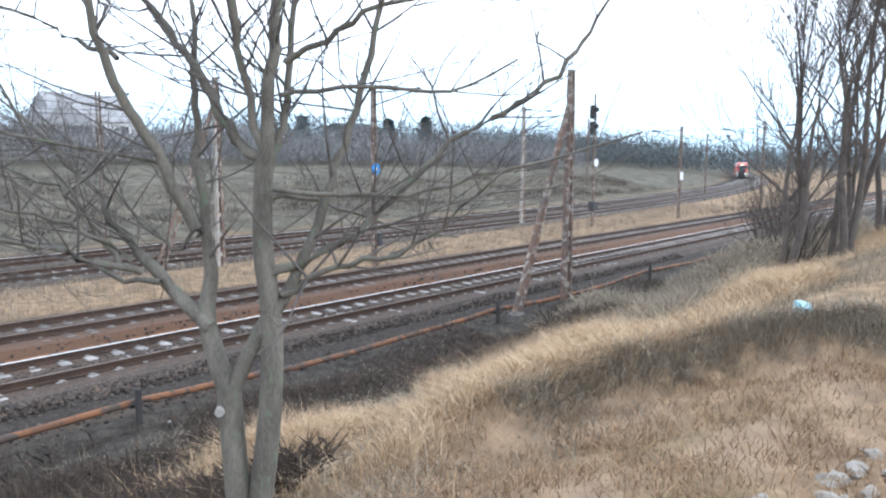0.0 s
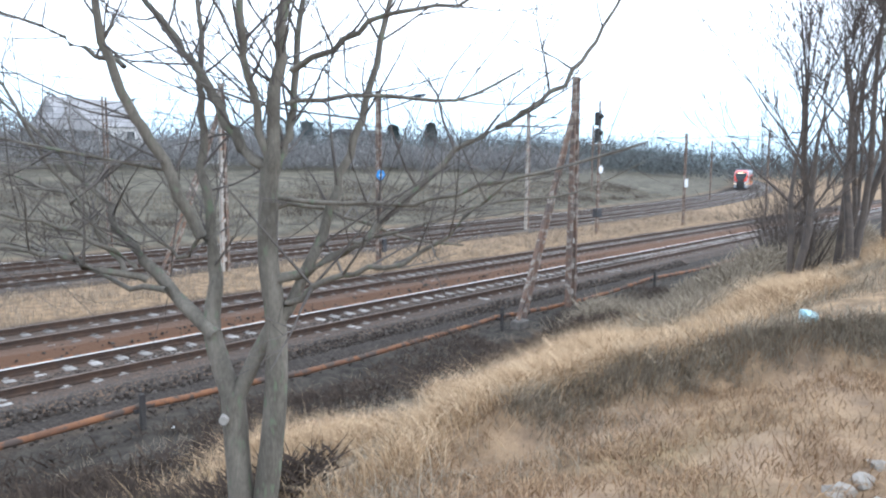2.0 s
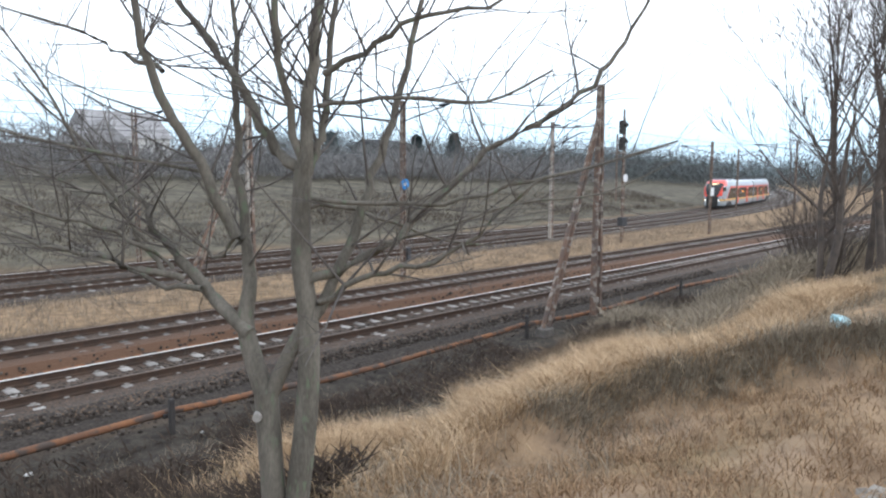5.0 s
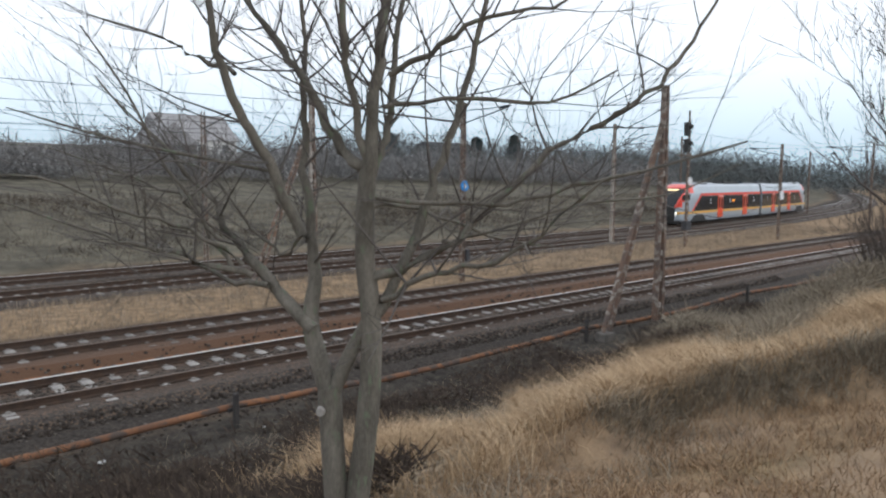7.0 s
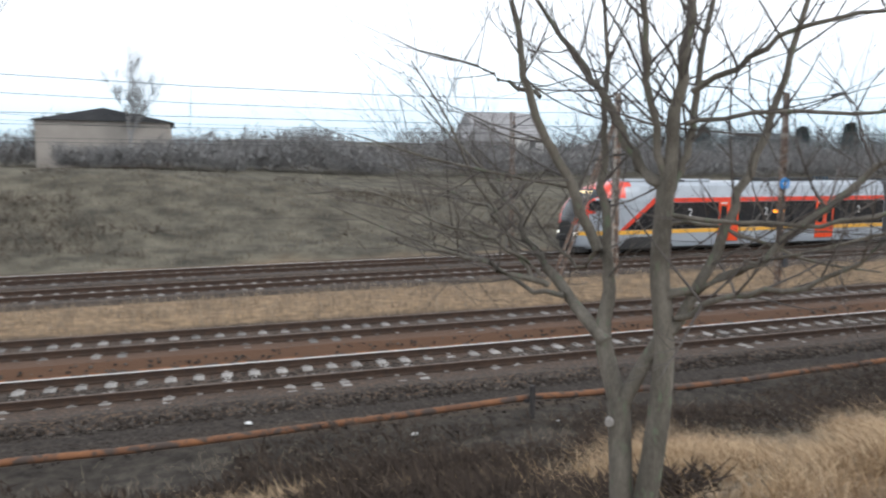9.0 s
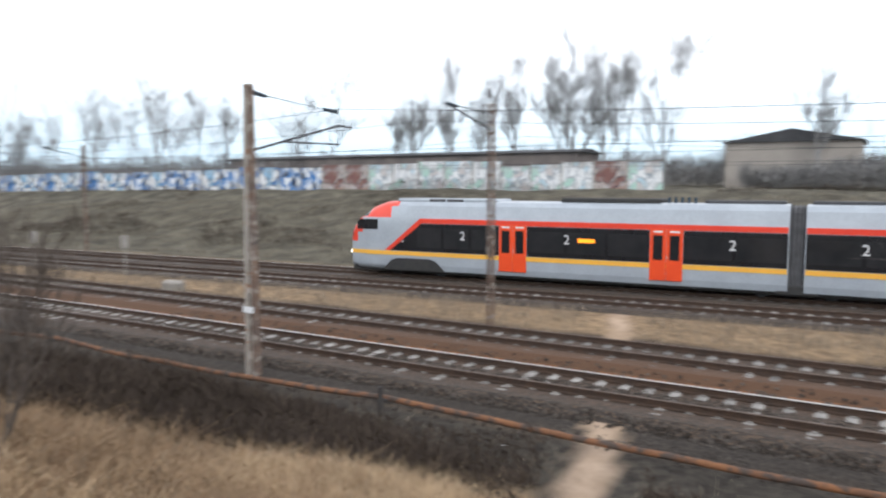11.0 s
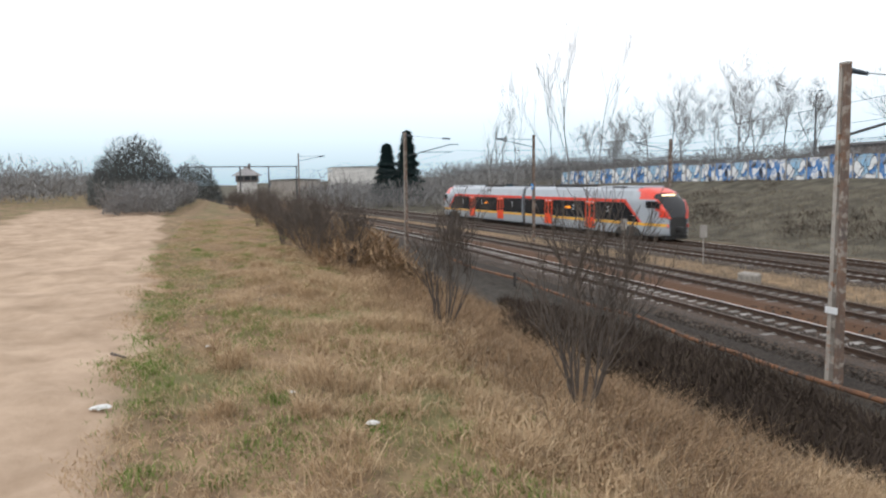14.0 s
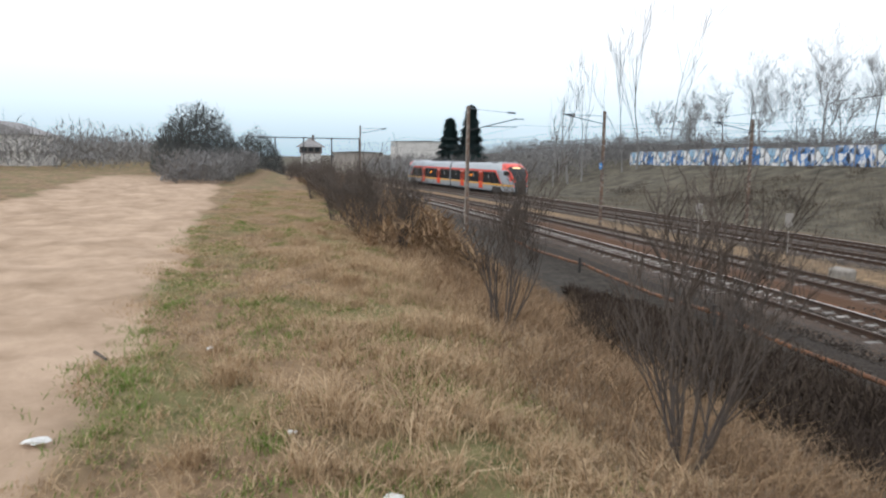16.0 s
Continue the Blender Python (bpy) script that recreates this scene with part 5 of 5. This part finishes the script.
def painted_wall():
    ob = tagged(empty("painted_wall", pose(0, 0, 0)), "long concrete panel wall covered with blue and white spray paint", "wall")
    white, blue, sky_blue, dark, mint, brown = (0.72, 0.73, 0.73), (0.06, 0.19, 0.45), (0.28, 0.48, 0.66), (0.03, 0.035, 0.05), (0.40, 0.60, 0.52), (0.20, 0.10, 0.085)
    cold = [graffiti(k, [white, blue, white, sky_blue, blue, white, sky_blue], dark, 0.06, 1.5) for k in range(3)]
    black = [graffiti(k + 3, [white, dark, white, blue, white, dark], blue, 0.05, 1.7) for k in range(2)]
    pale = [graffiti(k + 5, [white, mint, white, white, (0.55, 0.50, 0.48), white, (0.45, 0.58, 0.64), white], (0.30, 0.33, 0.36), 0.06, 1.9) for k in range(3)]
    earth = graffiti(9, [brown, (0.32, 0.20, 0.16), brown, (0.42, 0.36, 0.33)], dark, 0.04)
    a, b = Vector((-121, 40.0, 0)), Vector((-16.4, 45.1, 0))
    n = 36
    for i in range(n):
        p, q = a.lerp(b, i / n), a.lerp(b, (i + 1) / n)
        z0 = min(at(p.x, p.y), at(q.x, q.y))
        step = 0.12 * ((i // 4) % 3)
        ang = math.atan2(q.y - p.y, q.x - p.x)
        L = (q - p).length
        top = (2.15 if i < 24 else 2.5 if i < 31 else 2.1) + step
        pn = part("panel", boxed(0.0, L - 0.06, -0.09, 0.09, -0.5, top, 0.01), earth if i in (24, 25, 34) else cold[i % 3] if i < 14 else (black[i % 2] if i % 3 else cold[i % 3]) if i < 24 else pale[i % 3], ob)
        pn.matrix_basis = pose(p.x, p.y, z0, 0, 0, math.degrees(ang))
        ps = part("post", boxed(-0.1, 0.08, -0.14, 0.14, -0.5, top + 0.12, 0.015), M_WALLC, ob)
        ps.matrix_basis = pose(p.x, p.y, z0, 0, 0, math.degrees(ang))
        cp = part("coping", boxed(0.0, L - 0.06, -0.13, 0.13, top, top + 0.09, 0.01), M_SHED, ob)
        cp.matrix_basis = pose(p.x, p.y, z0, 0, 0, math.degrees(ang))


painted_wall()


def hall(name, x0, x1, y0, y1, z0, h, pitch, wall, roof, label, windows=0, ridge="x"):
    ob = tagged(empty(name, pose((x0 + x1) / 2, (y0 + y1) / 2, z0)), label, "building")
    a, b = (x1 - x0) / 2, (y1 - y0) / 2
    part("wall", boxed(-a, a, -b, b, -1.5, h, 0.03), wall, ob)
    bm = bmesh.new()
    o = 0.35
    if ridge == "x":
        pts = [(-b - o, h - 0.02), (0, h + pitch), (b + o, h - 0.02)]
        lo = [bm.verts.new((-a - o, y, z)) for y, z in pts]
        hi = [bm.verts.new((a + o, y, z)) for y, z in pts]
    else:
        pts = [(-a - o, h - 0.02), (0, h + pitch), (a + o, h - 0.02)]
        lo = [bm.verts.new((x, -b - o, z)) for x, z in pts]
        hi = [bm.verts.new((x, b + o, z)) for x, z in pts]
    for k in range(3):
        bm.faces.new((lo[k], lo[(k + 1) % 3], hi[(k + 1) % 3], hi[k]))
    bm.faces.new(lo[::-1])
    bm.faces.new(hi)
    bmesh.ops.recalc_face_normals(bm, faces=bm.faces)
    part("roof", bm, roof, ob)
    for k in range(windows):
        x = -a + (k + 0.5) * 2 * a / windows
        w = part("window", boxed(x - 0.55, x + 0.55, -b - 0.05, -b + 0.05, h - 1.9, h - 0.6, 0.01), M_WIN, ob)
        part("frame", boxed(x - 0.62, x + 0.62, -b - 0.07, -b - 0.052, h - 1.98, h - 1.9), M_HOUSE, w)
    return ob


hall("long_shed", -70, -25, 48, 54, 4.9, 3.0, 0.4, M_SHED, M_ROOFD, "long low dark shed with flat felt roof behind the wall")
hall("grey_building", -14.2, -2.5, 60, 70, 4.8, 4.2, 1.2, M_PLASTER, M_ROOFD, "plain grey plastered building with low dark roof", 0, "y")
hall("house", 39.5, 50, 84, 94, 6.0, 3.4, 3.9, M_HOUSE, M_TILE, "white gabled house with grey tiled roof", 3, "x")
hall("house", 36.5, 43, 82, 90, 6.0, 2.6, 3.0, M_SHED, M_TILE, "brown gabled annex with grey roof", 2, "y")
hall("house", 79.5, 91, 82, 90, 4.2, 1.8, 0.8, M_HOUSE, M_ROOFD, "low white house half hidden by the hedge", 5)
hall("house", 58, 63, 84, 90, 6.0, 1.6, 1.0, M_HOUSE, M_TILE, "small white house behind the hedge", 2)
hall("house", 97, 108, 92, 100, 5.0, 5.0, 1.6, M_SHED, M_ROOFD, "dark roofed house among trees", 3)
hall("far_block", -280, -266, 18, 40, 0.0, 10, 0.3, M_HOUSE, M_ROOFD, "far pale apartment block", 5)
hall("far_block", -230, -215, -6, 8, 0.0, 5.5, 0.3, M_PLASTER, M_ROOFD, "far grey building beyond the tracks", 5)
hall("far_house", -112, -102, -58, -48, 2.8, 3.6, 1.8, M_HOUSE, M_TILE, "pale house behind far scrub", 3)


def signal_box():
    """Two-storey box with a wide hipped roof."""
    x, y = -188, -13.1
    ob = tagged(empty("signal_box", pose(x, y, 1.5)), "small white signal box with dark hipped roof", "building")
    part("wall", boxed(-2.4, 2.4, -2.4, 2.4, -2, 3.4, 0.04), M_HOUSE, ob)
    part("upper_storey", boxed(-2.7, 2.7, -2.7, 2.7, 3.4, 5.0, 0.03), M_SHED, ob)
    bm = bmesh.new()
    r = [bm.verts.new(p) for p in ((-3.6, -3.6, 4.95), (3.6, -3.6, 4.95), (3.6, 3.6, 4.95), (-3.6, 3.6, 4.95))]
    t = bm.verts.new((0, 0, 7.3))
    for k in range(4):
        bm.faces.new((r[k], r[(k + 1) % 4], t))
    bm.faces.new(r[::-1])
    part("roof", bm, M_TILE, ob)
    part("chimney", boxed(0.6, 1.2, 0.3, 0.9, 5.8, 7.9, 0.02), M_SHED, ob)
    for k in (-1.6, 0, 1.6):
        part("window", boxed(2.68, 2.76, k - 0.6, k + 0.6, 3.8, 4.8), M_WIN, ob)


signal_box()


def gantry(x, y0, y1, h):
    ob = tagged(empty("signal_gantry", pose(x, 0, 0)), "thin far gantry frame across the tracks", "gantry", "gantries")
    n = 5
    for k in range(n):
        y = y0 + (y1 - y0) * k / (n - 1)
        part("leg", rodded((0, y, -1), (0, y, h), 0.13, n=6), M_DARKST, ob)
    part("beam", boxed(-0.12, 0.12, y0, y1, h - 0.25, h - 0.05), M_DARKST, ob)


gantry(-152, -26, -4, 8.0)

lampost = tagged(empty("street_lamp", pose(-68.5, 46, at(-68.5, 46))), "tall dark street lamp behind the wall", "street lamp")
part("pole", rodded((0, 0, 0), (0, 0, 9.2), 0.1, 0.06), M_DARKST, lampost)
part("arm", rodded((0, 0, 9.15), (1.0, -0.4, 9.4), 0.05, n=6), M_DARKST, lampost)
part("head", boxed(0.8, 1.5, -0.55, -0.3, 9.35, 9.48, 0.03), M_DARKST, lampost)


# ---- litter and rubble ----
def crumple(name, x, y, s, material, label, seed, flat=0.35, cat="litter", lift=0.0):
    r = random.Random(seed)
    bm = bmesh.new()
    bmesh.ops.create_icosphere(bm, subdivisions=2, radius=1)
    for v in bm.verts:
        k = 1 + r.uniform(-0.3, 0.3)
        v.co = Vector((v.co.x * s * k, v.co.y * s * 0.65 * k, max(-0.25, v.co.z) * s * flat * k))
    ob = part(name, bm, material)
    ob.matrix_basis = pose(x, y, at(x, y) + s * flat * 0.2 + lift, 0, 0, r.uniform(0, 180))
    return tagged(ob, label, cat)


crumple("plastic_bag", 7.55, -14.1, 0.19, M_BAG, "pale turquoise plastic bag lying on the grass", 1, 0.55, "bag", 0.04)
crumple("paper_scrap", 10.2, -15.0, 0.16, M_PAPER, "crumpled white paper scrap in the grass", 2, 0.6, lift=0.05)
for i, (x, y, s) in enumerate(((-6.75, -15.37, 0.1), (-7.8, -15.95, 0.07), (-8.0, -17.66, 0.14), (5.5, -3.95, 0.07), (2.6, -3.75, 0.14), (-9.1, -5.7, 0.16), (-7.3, -5.2, 0.16), (-6.95, -3.85, 0.1), (-2.0, -8.9, 0.08), (-0.3, -2.4, 0.13), (14.5, -4.4, 0.08), (-10.4, -16.8, 0.08), (1.5, -6.0, 0.07), (-3.6, -5.0, 0.07), (-12.5, -6.5, 0.1), (-4.2, -10.5, 0.07), (12.5, -13.2, 0.06))):
    crumple("paper_scrap", x, y, s * 0.6, M_PAPER, "small white scrap of litter on the ground", 10 + i, 0.35, lift=0.03)
rng = random.Random(77)
for i in range(16):
    x, y = 2.6 + i * 0.14 + rng.uniform(-0.12, 0.12), -15.25 - 0.02 * i + rng.uniform(-0.3, 0.3)
    crumple("rubble_stone", x, y, rng.uniform(0.04, 0.11), M_ROCK, "broken grey rubble stone in the sand", 40 + i, 0.6, "stone")
stick = part("old_branch", rodded((0, 0, 0), (0.5, 0.05, 0.04), 0.02, 0.012, 6), M_SHRUB)
stick.matrix_basis = pose(-10.6, -17.95, at(-10.6, -17.95) + 0.02, 0, 0, 20)
tagged(stick, "short dead stick on the sandy lane", "stick")


# ---- grass and weeds ----
def blades(name, n, place, height, material, label, seed, width=0.006, bendy=0.5, tuft=1, bunch=0.1):
    """Tapered blades in tufts; place gives x, y or None."""
    r = random.Random(seed)
    pts = []
    while len(pts) < n:
        q = place(r)
        if not q:
            continue
        for _ in range(tuft):
            pts.append((q[0] + r.gauss(0, bunch), q[1] + r.gauss(0, bunch), q[2] if len(q) > 2 else 1.0))
    a = np.array(pts[:n])
    z = land(a[:, 0], a[:, 1]) - 0.02
    g = np.random.RandomState(seed)
    h = height * a[:, 2] * g.uniform(0.45, 1.15, n)
    ang, tip = g.uniform(0, 6.283, n), g.uniform(0.15, bendy, n) * h
    lean = g.uniform(0, 6.283, n)
    wx, wy = np.cos(ang) * width, np.sin(ang) * width
    v = np.empty((n, 5, 3))
    for k, (t, s, o) in enumerate(((0, -1, 0), (0, 1, 0), (0.55, 0.75, 0.3), (0.55, -0.75, 0.3), (1, 0, 1.0))):
        v[:, k, 0] = a[:, 0] + wx * s + np.cos(lean) * tip * o
        v[:, k, 1] = a[:, 1] + wy * s + np.sin(lean) * tip * o
        v[:, k, 2] = z + h * t * (1 - 0.25 * o)
    b = (np.arange(n) * 5)[:, None]
    faces = [tuple(f) for f in (b + np.array([[0, 1, 2, 3]])).tolist()] + [tuple(f) for f in (b + np.array([[3, 2, 4]])).tolist()]
    return tagged(mesh_ob(name, v.reshape(-1, 3).tolist(), faces, material), label, "grass", kind="stuff")


def on_path(x, y):
    return abs(x + 5.6 + 0.28 * (y + 2)) < 0.55 and -13.5 < y < 12


def slope_straw(r):
    x = r.triangular(2.2, 24, 6)
    y = r.uniform(-13.2, -7.9)
    k = math.sin(x * 1.3 + y * 1.1) + math.sin(x * 0.67 - y * 1.9 + 1)
    if r.random() > 0.5 + 0.4 * k or y > -8.6 + 0.5 * math.sin(x * 1.7) or x < 2.6 + 0.5 * math.sin(y * 2.2) or math.hypot(x - 4.4, y + 15) < 2.9:
        return None
    return x, y, 0.6 + 0.3 * r.random() + 0.25 * k


def slope_grey(r):
    x = r.uniform(-13, 34)
    y = r.uniform(-13.6, -3.7) + bend(x)
    if on_path(x, y) or (2.0 < x < 7 and -15 < y < -13.3) or (y - bend(x) > -7.4 and r.random() < 0.8):
        return None
    return x, y, 0.5 + 0.8 * r.random()


def bank_right(r):
    x, y = r.uniform(7, 34), r.uniform(-18, -11)
    return x, y, (0.35 if x < 11 and y < -13.5 else 0.9) * r.uniform(0.6, 1.2)


def meadow(r):
    x = -r.random() ** 1.5 * 45 + 1
    y = r.uniform(-18.6, -12.9) + bend(x) * 0.9
    if y < -16.95 + 0.077 * x + 0.25 * math.sin(x * 2.1) or x > -1:
        return None
    return x, y, 0.5 + 0.7 * r.random()


def meadow_green(r):
    q = meadow(r)
    if q and math.sin(q[0] * 1.3 + 1) * math.sin(q[1] * 2.1 + 0.5) + 0.5 * math.sin(q[0] * 3.1 + q[1]) + 0.35 * math.sin(q[1] * 5.3) > 0.45:
        return q
    return None


def lip(r):
    x = -r.random() ** 1.3 * 46 - 2.2
    v = r.triangular(-14.2, -8.6, -12.2)
    return x, v + bend(x), 0.7 + 0.7 * r.random()


def between(r):
    x = r.uniform(-60, 75)
    c = bend_c(x)
    v = r.uniform(7.0, 12.2)
    if abs(x + 5.6 + 0.28 * (v + 2)) < 1.1:
        return None
    return x, v + c * r.uniform(0.9, 1.0) if x < 20 else v + c * (v - 6) / 6, 0.5 + 0.8 * r.random()


def far_slope(r):
    x = r.uniform(-90, 110)
    return x, 22.8 + bend_c(x) + r.random() ** 0.8 * 20, 0.6 + r.random()


def pit_lip(r):
    a = r.uniform(-0.6, 1.5)
    d = 2.95 + r.gauss(0, 0.1) + 0.1 * math.sin(a * 7)
    return 4.4 + math.cos(a) * d, -15.0 + math.sin(a) * d / 1.05, 0.5 + 0.7 * r.random()


blades("dry_grass", 95000, slope_straw, 0.5, M_STRAW, "tall straw-coloured dry grass on the slope", 31, 0.004, 1.5, 16, 0.13)
def path_side(r):
    x, y = r.uniform(-7.5, 2.6), r.uniform(-11.5, -7.0)
    if on_path(x, y) or r.random() > 0.55 + 0.6 * math.sin(x * 1.7 + 2) * math.sin(y * 2.3):
        return None
    return x, y, 0.6 + 0.6 * r.random()


def pit_floor(r):
    a, d = r.uniform(0, 6.28), 3.6 * math.sqrt(r.random())
    x, y = 4.4 + math.cos(a) * d, -15 + math.sin(a) * d
    if x < 1.6 or r.random() > 0.65 + 0.5 * math.sin(x * 3.1) * math.sin(y * 3.7 + 1):
        return None
    return x, y, 0.5 + 0.7 * r.random()


blades("dry_grass", 60000, path_side, 0.36, M_STRAW, "clumps of dry grass beside the footpath", 40, 0.004, 1.6, 16, 0.14)
blades("withered_grass", 24000, pit_floor, 0.2, M_RUSTG, "thin withered grass on the eroded earth", 41, 0.004, 1.8, 10, 0.1)
blades("withered_grass", 70000, slope_grey, 0.26, M_GREYG, "flattened grey withered grass and weeds on the slope", 32, 0.0045, 1.8, 8, 0.2)
blades("withered_grass", 34000, bank_right, 0.3, M_GREYG, "dry pale grass on top of the bank", 33, 0.005, 0.8, 8, 0.12)
blades("short_grass", 150000, meadow, 0.12, M_STRAW, "short trampled dry grass beside the lane", 34, 0.004, 1.9, 6, 0.08)
blades("green_grass", 52000, meadow_green, 0.1, M_GREENG, "patches of fresh short green grass", 35, 0.004, 1.0, 10, 0.12)
def tufts(r):
    """Separate fresh clumps, many of them along the lane."""
    k = r.randint(0, 139)
    q = random.Random(k)
    x = -2.5 - 24 * q.random() ** 1.6
    edge = -16.95 + 0.077 * x
    y = edge + q.uniform(0.1, 0.5) if k % 3 == 0 else q.uniform(edge + 0.6, -13.3 + bend(x))
    s = q.uniform(0.1, 0.38)
    return x + r.gauss(0, s), y + r.gauss(0, s * 0.7), q.uniform(0.6, 1.3)


def straw_tufts(r):
    k = r.randint(0, 329)
    q = random.Random(500 + k)
    x = -1.8 - 22 * q.random() ** 1.4
    y = q.triangular(-17.0, -12.6, -13.9) + bend(x)
    s = q.uniform(0.06, 0.2)
    return x + r.gauss(0, s), y + r.gauss(0, s), q.uniform(0.5, 1.3)


blades("green_grass", 24000, tufts, 0.11, M_GREENG, "fresh green grass clumps beside the lane", 42, 0.004, 1.1, 3, 0.03)
blades("dry_grass", 52000, straw_tufts, 0.3, M_STRAW, "tousled tan grass tufts at the edge of the bank", 43, 0.004, 1.7, 3, 0.03)
blades("brown_weeds", 85000, lip, 0.4, M_RUSTG, "rust-brown dead weeds along the edge of the bank", 36, 0.0045, 1.5, 12, 0.16)
blades("dry_grass", 40000, between, 0.42, M_STRIP, "dry straw-coloured grass strip between the tracks", 37, 0.008, 0.7, 10, 0.2)
blades("withered_grass", 60000, far_slope, 0.4, M_FARG, "dull withered grass on the far embankment", 38, 0.016, 0.8, 6, 0.3)
blades("withered_grass", 9000, pit_lip, 0.3, M_GREYG, "grass hanging over the eroded edge", 39, 0.005, 1.3, 8, 0.07)


# ---- what moves ----
def motions():
    """The train runs along the second far track, its halves bending at the joint."""
    ts = [0, 1.5, 3, 4.5, 6, 7, 8, 9.25, 10.5, 11, 11.5, 12, 12.5, 13, 13.5, 14, 14.5, 15, 15.5, 16]
    fx = [188, 160, 132.5, 105, 80, 61.0, 39.2, 12.6, -14.3, -25.6, -36.9, -48.2, -59.4, -70.3, -80.6, -90.6, -100.6, -110.6, -121, -132]

    def front_at(t):
        """Smooth run through the places of the nose."""
        i = min(max(k for k in range(len(ts)) if ts[k] <= t), len(ts) - 2)
        h = ts[i + 1] - ts[i]

        def pace(k):
            a, b = max(0, k - 1), min(len(ts) - 1, k + 1)
            return (fx[b] - fx[a]) / (ts[b] - ts[a])

        u = (t - ts[i]) / h
        return ((2 * u ** 3 - 3 * u ** 2 + 1) * fx[i] + (u ** 3 - 2 * u ** 2 + u) * h * pace(i) + (3 * u ** 2 - 2 * u ** 3) * fx[i + 1] + (u ** 3 - u ** 2) * h * pace(i + 1))

    def along(x, d):
        """The place on the track d metres behind x."""
        n = 40
        for _ in range(n):
            s = bend_c(x + 0.5) - bend_c(x - 0.5)
            x += d / n * math.cos(math.atan(s))
        return x

    def spot(x):
        return Vector((x, TRACK_D + bend_c(x), 0))

    front, rear = [], []
    for k in range(33):
        t = k / 2
        x = front_at(t)
        nose, joint = spot(x), spot(along(x, CAR))
        tail = spot(along(x, CAR * 2))
        for rows, tip in ((front, nose), (rear, tail)):
            d = tip - joint
            rows.append((t, Matrix.Translation(joint) @ Matrix.Rotation(math.atan2(d.y, d.x), 4, "Z")))
    walk(front_half, front)
    walk(rear_half, rear)


motions()
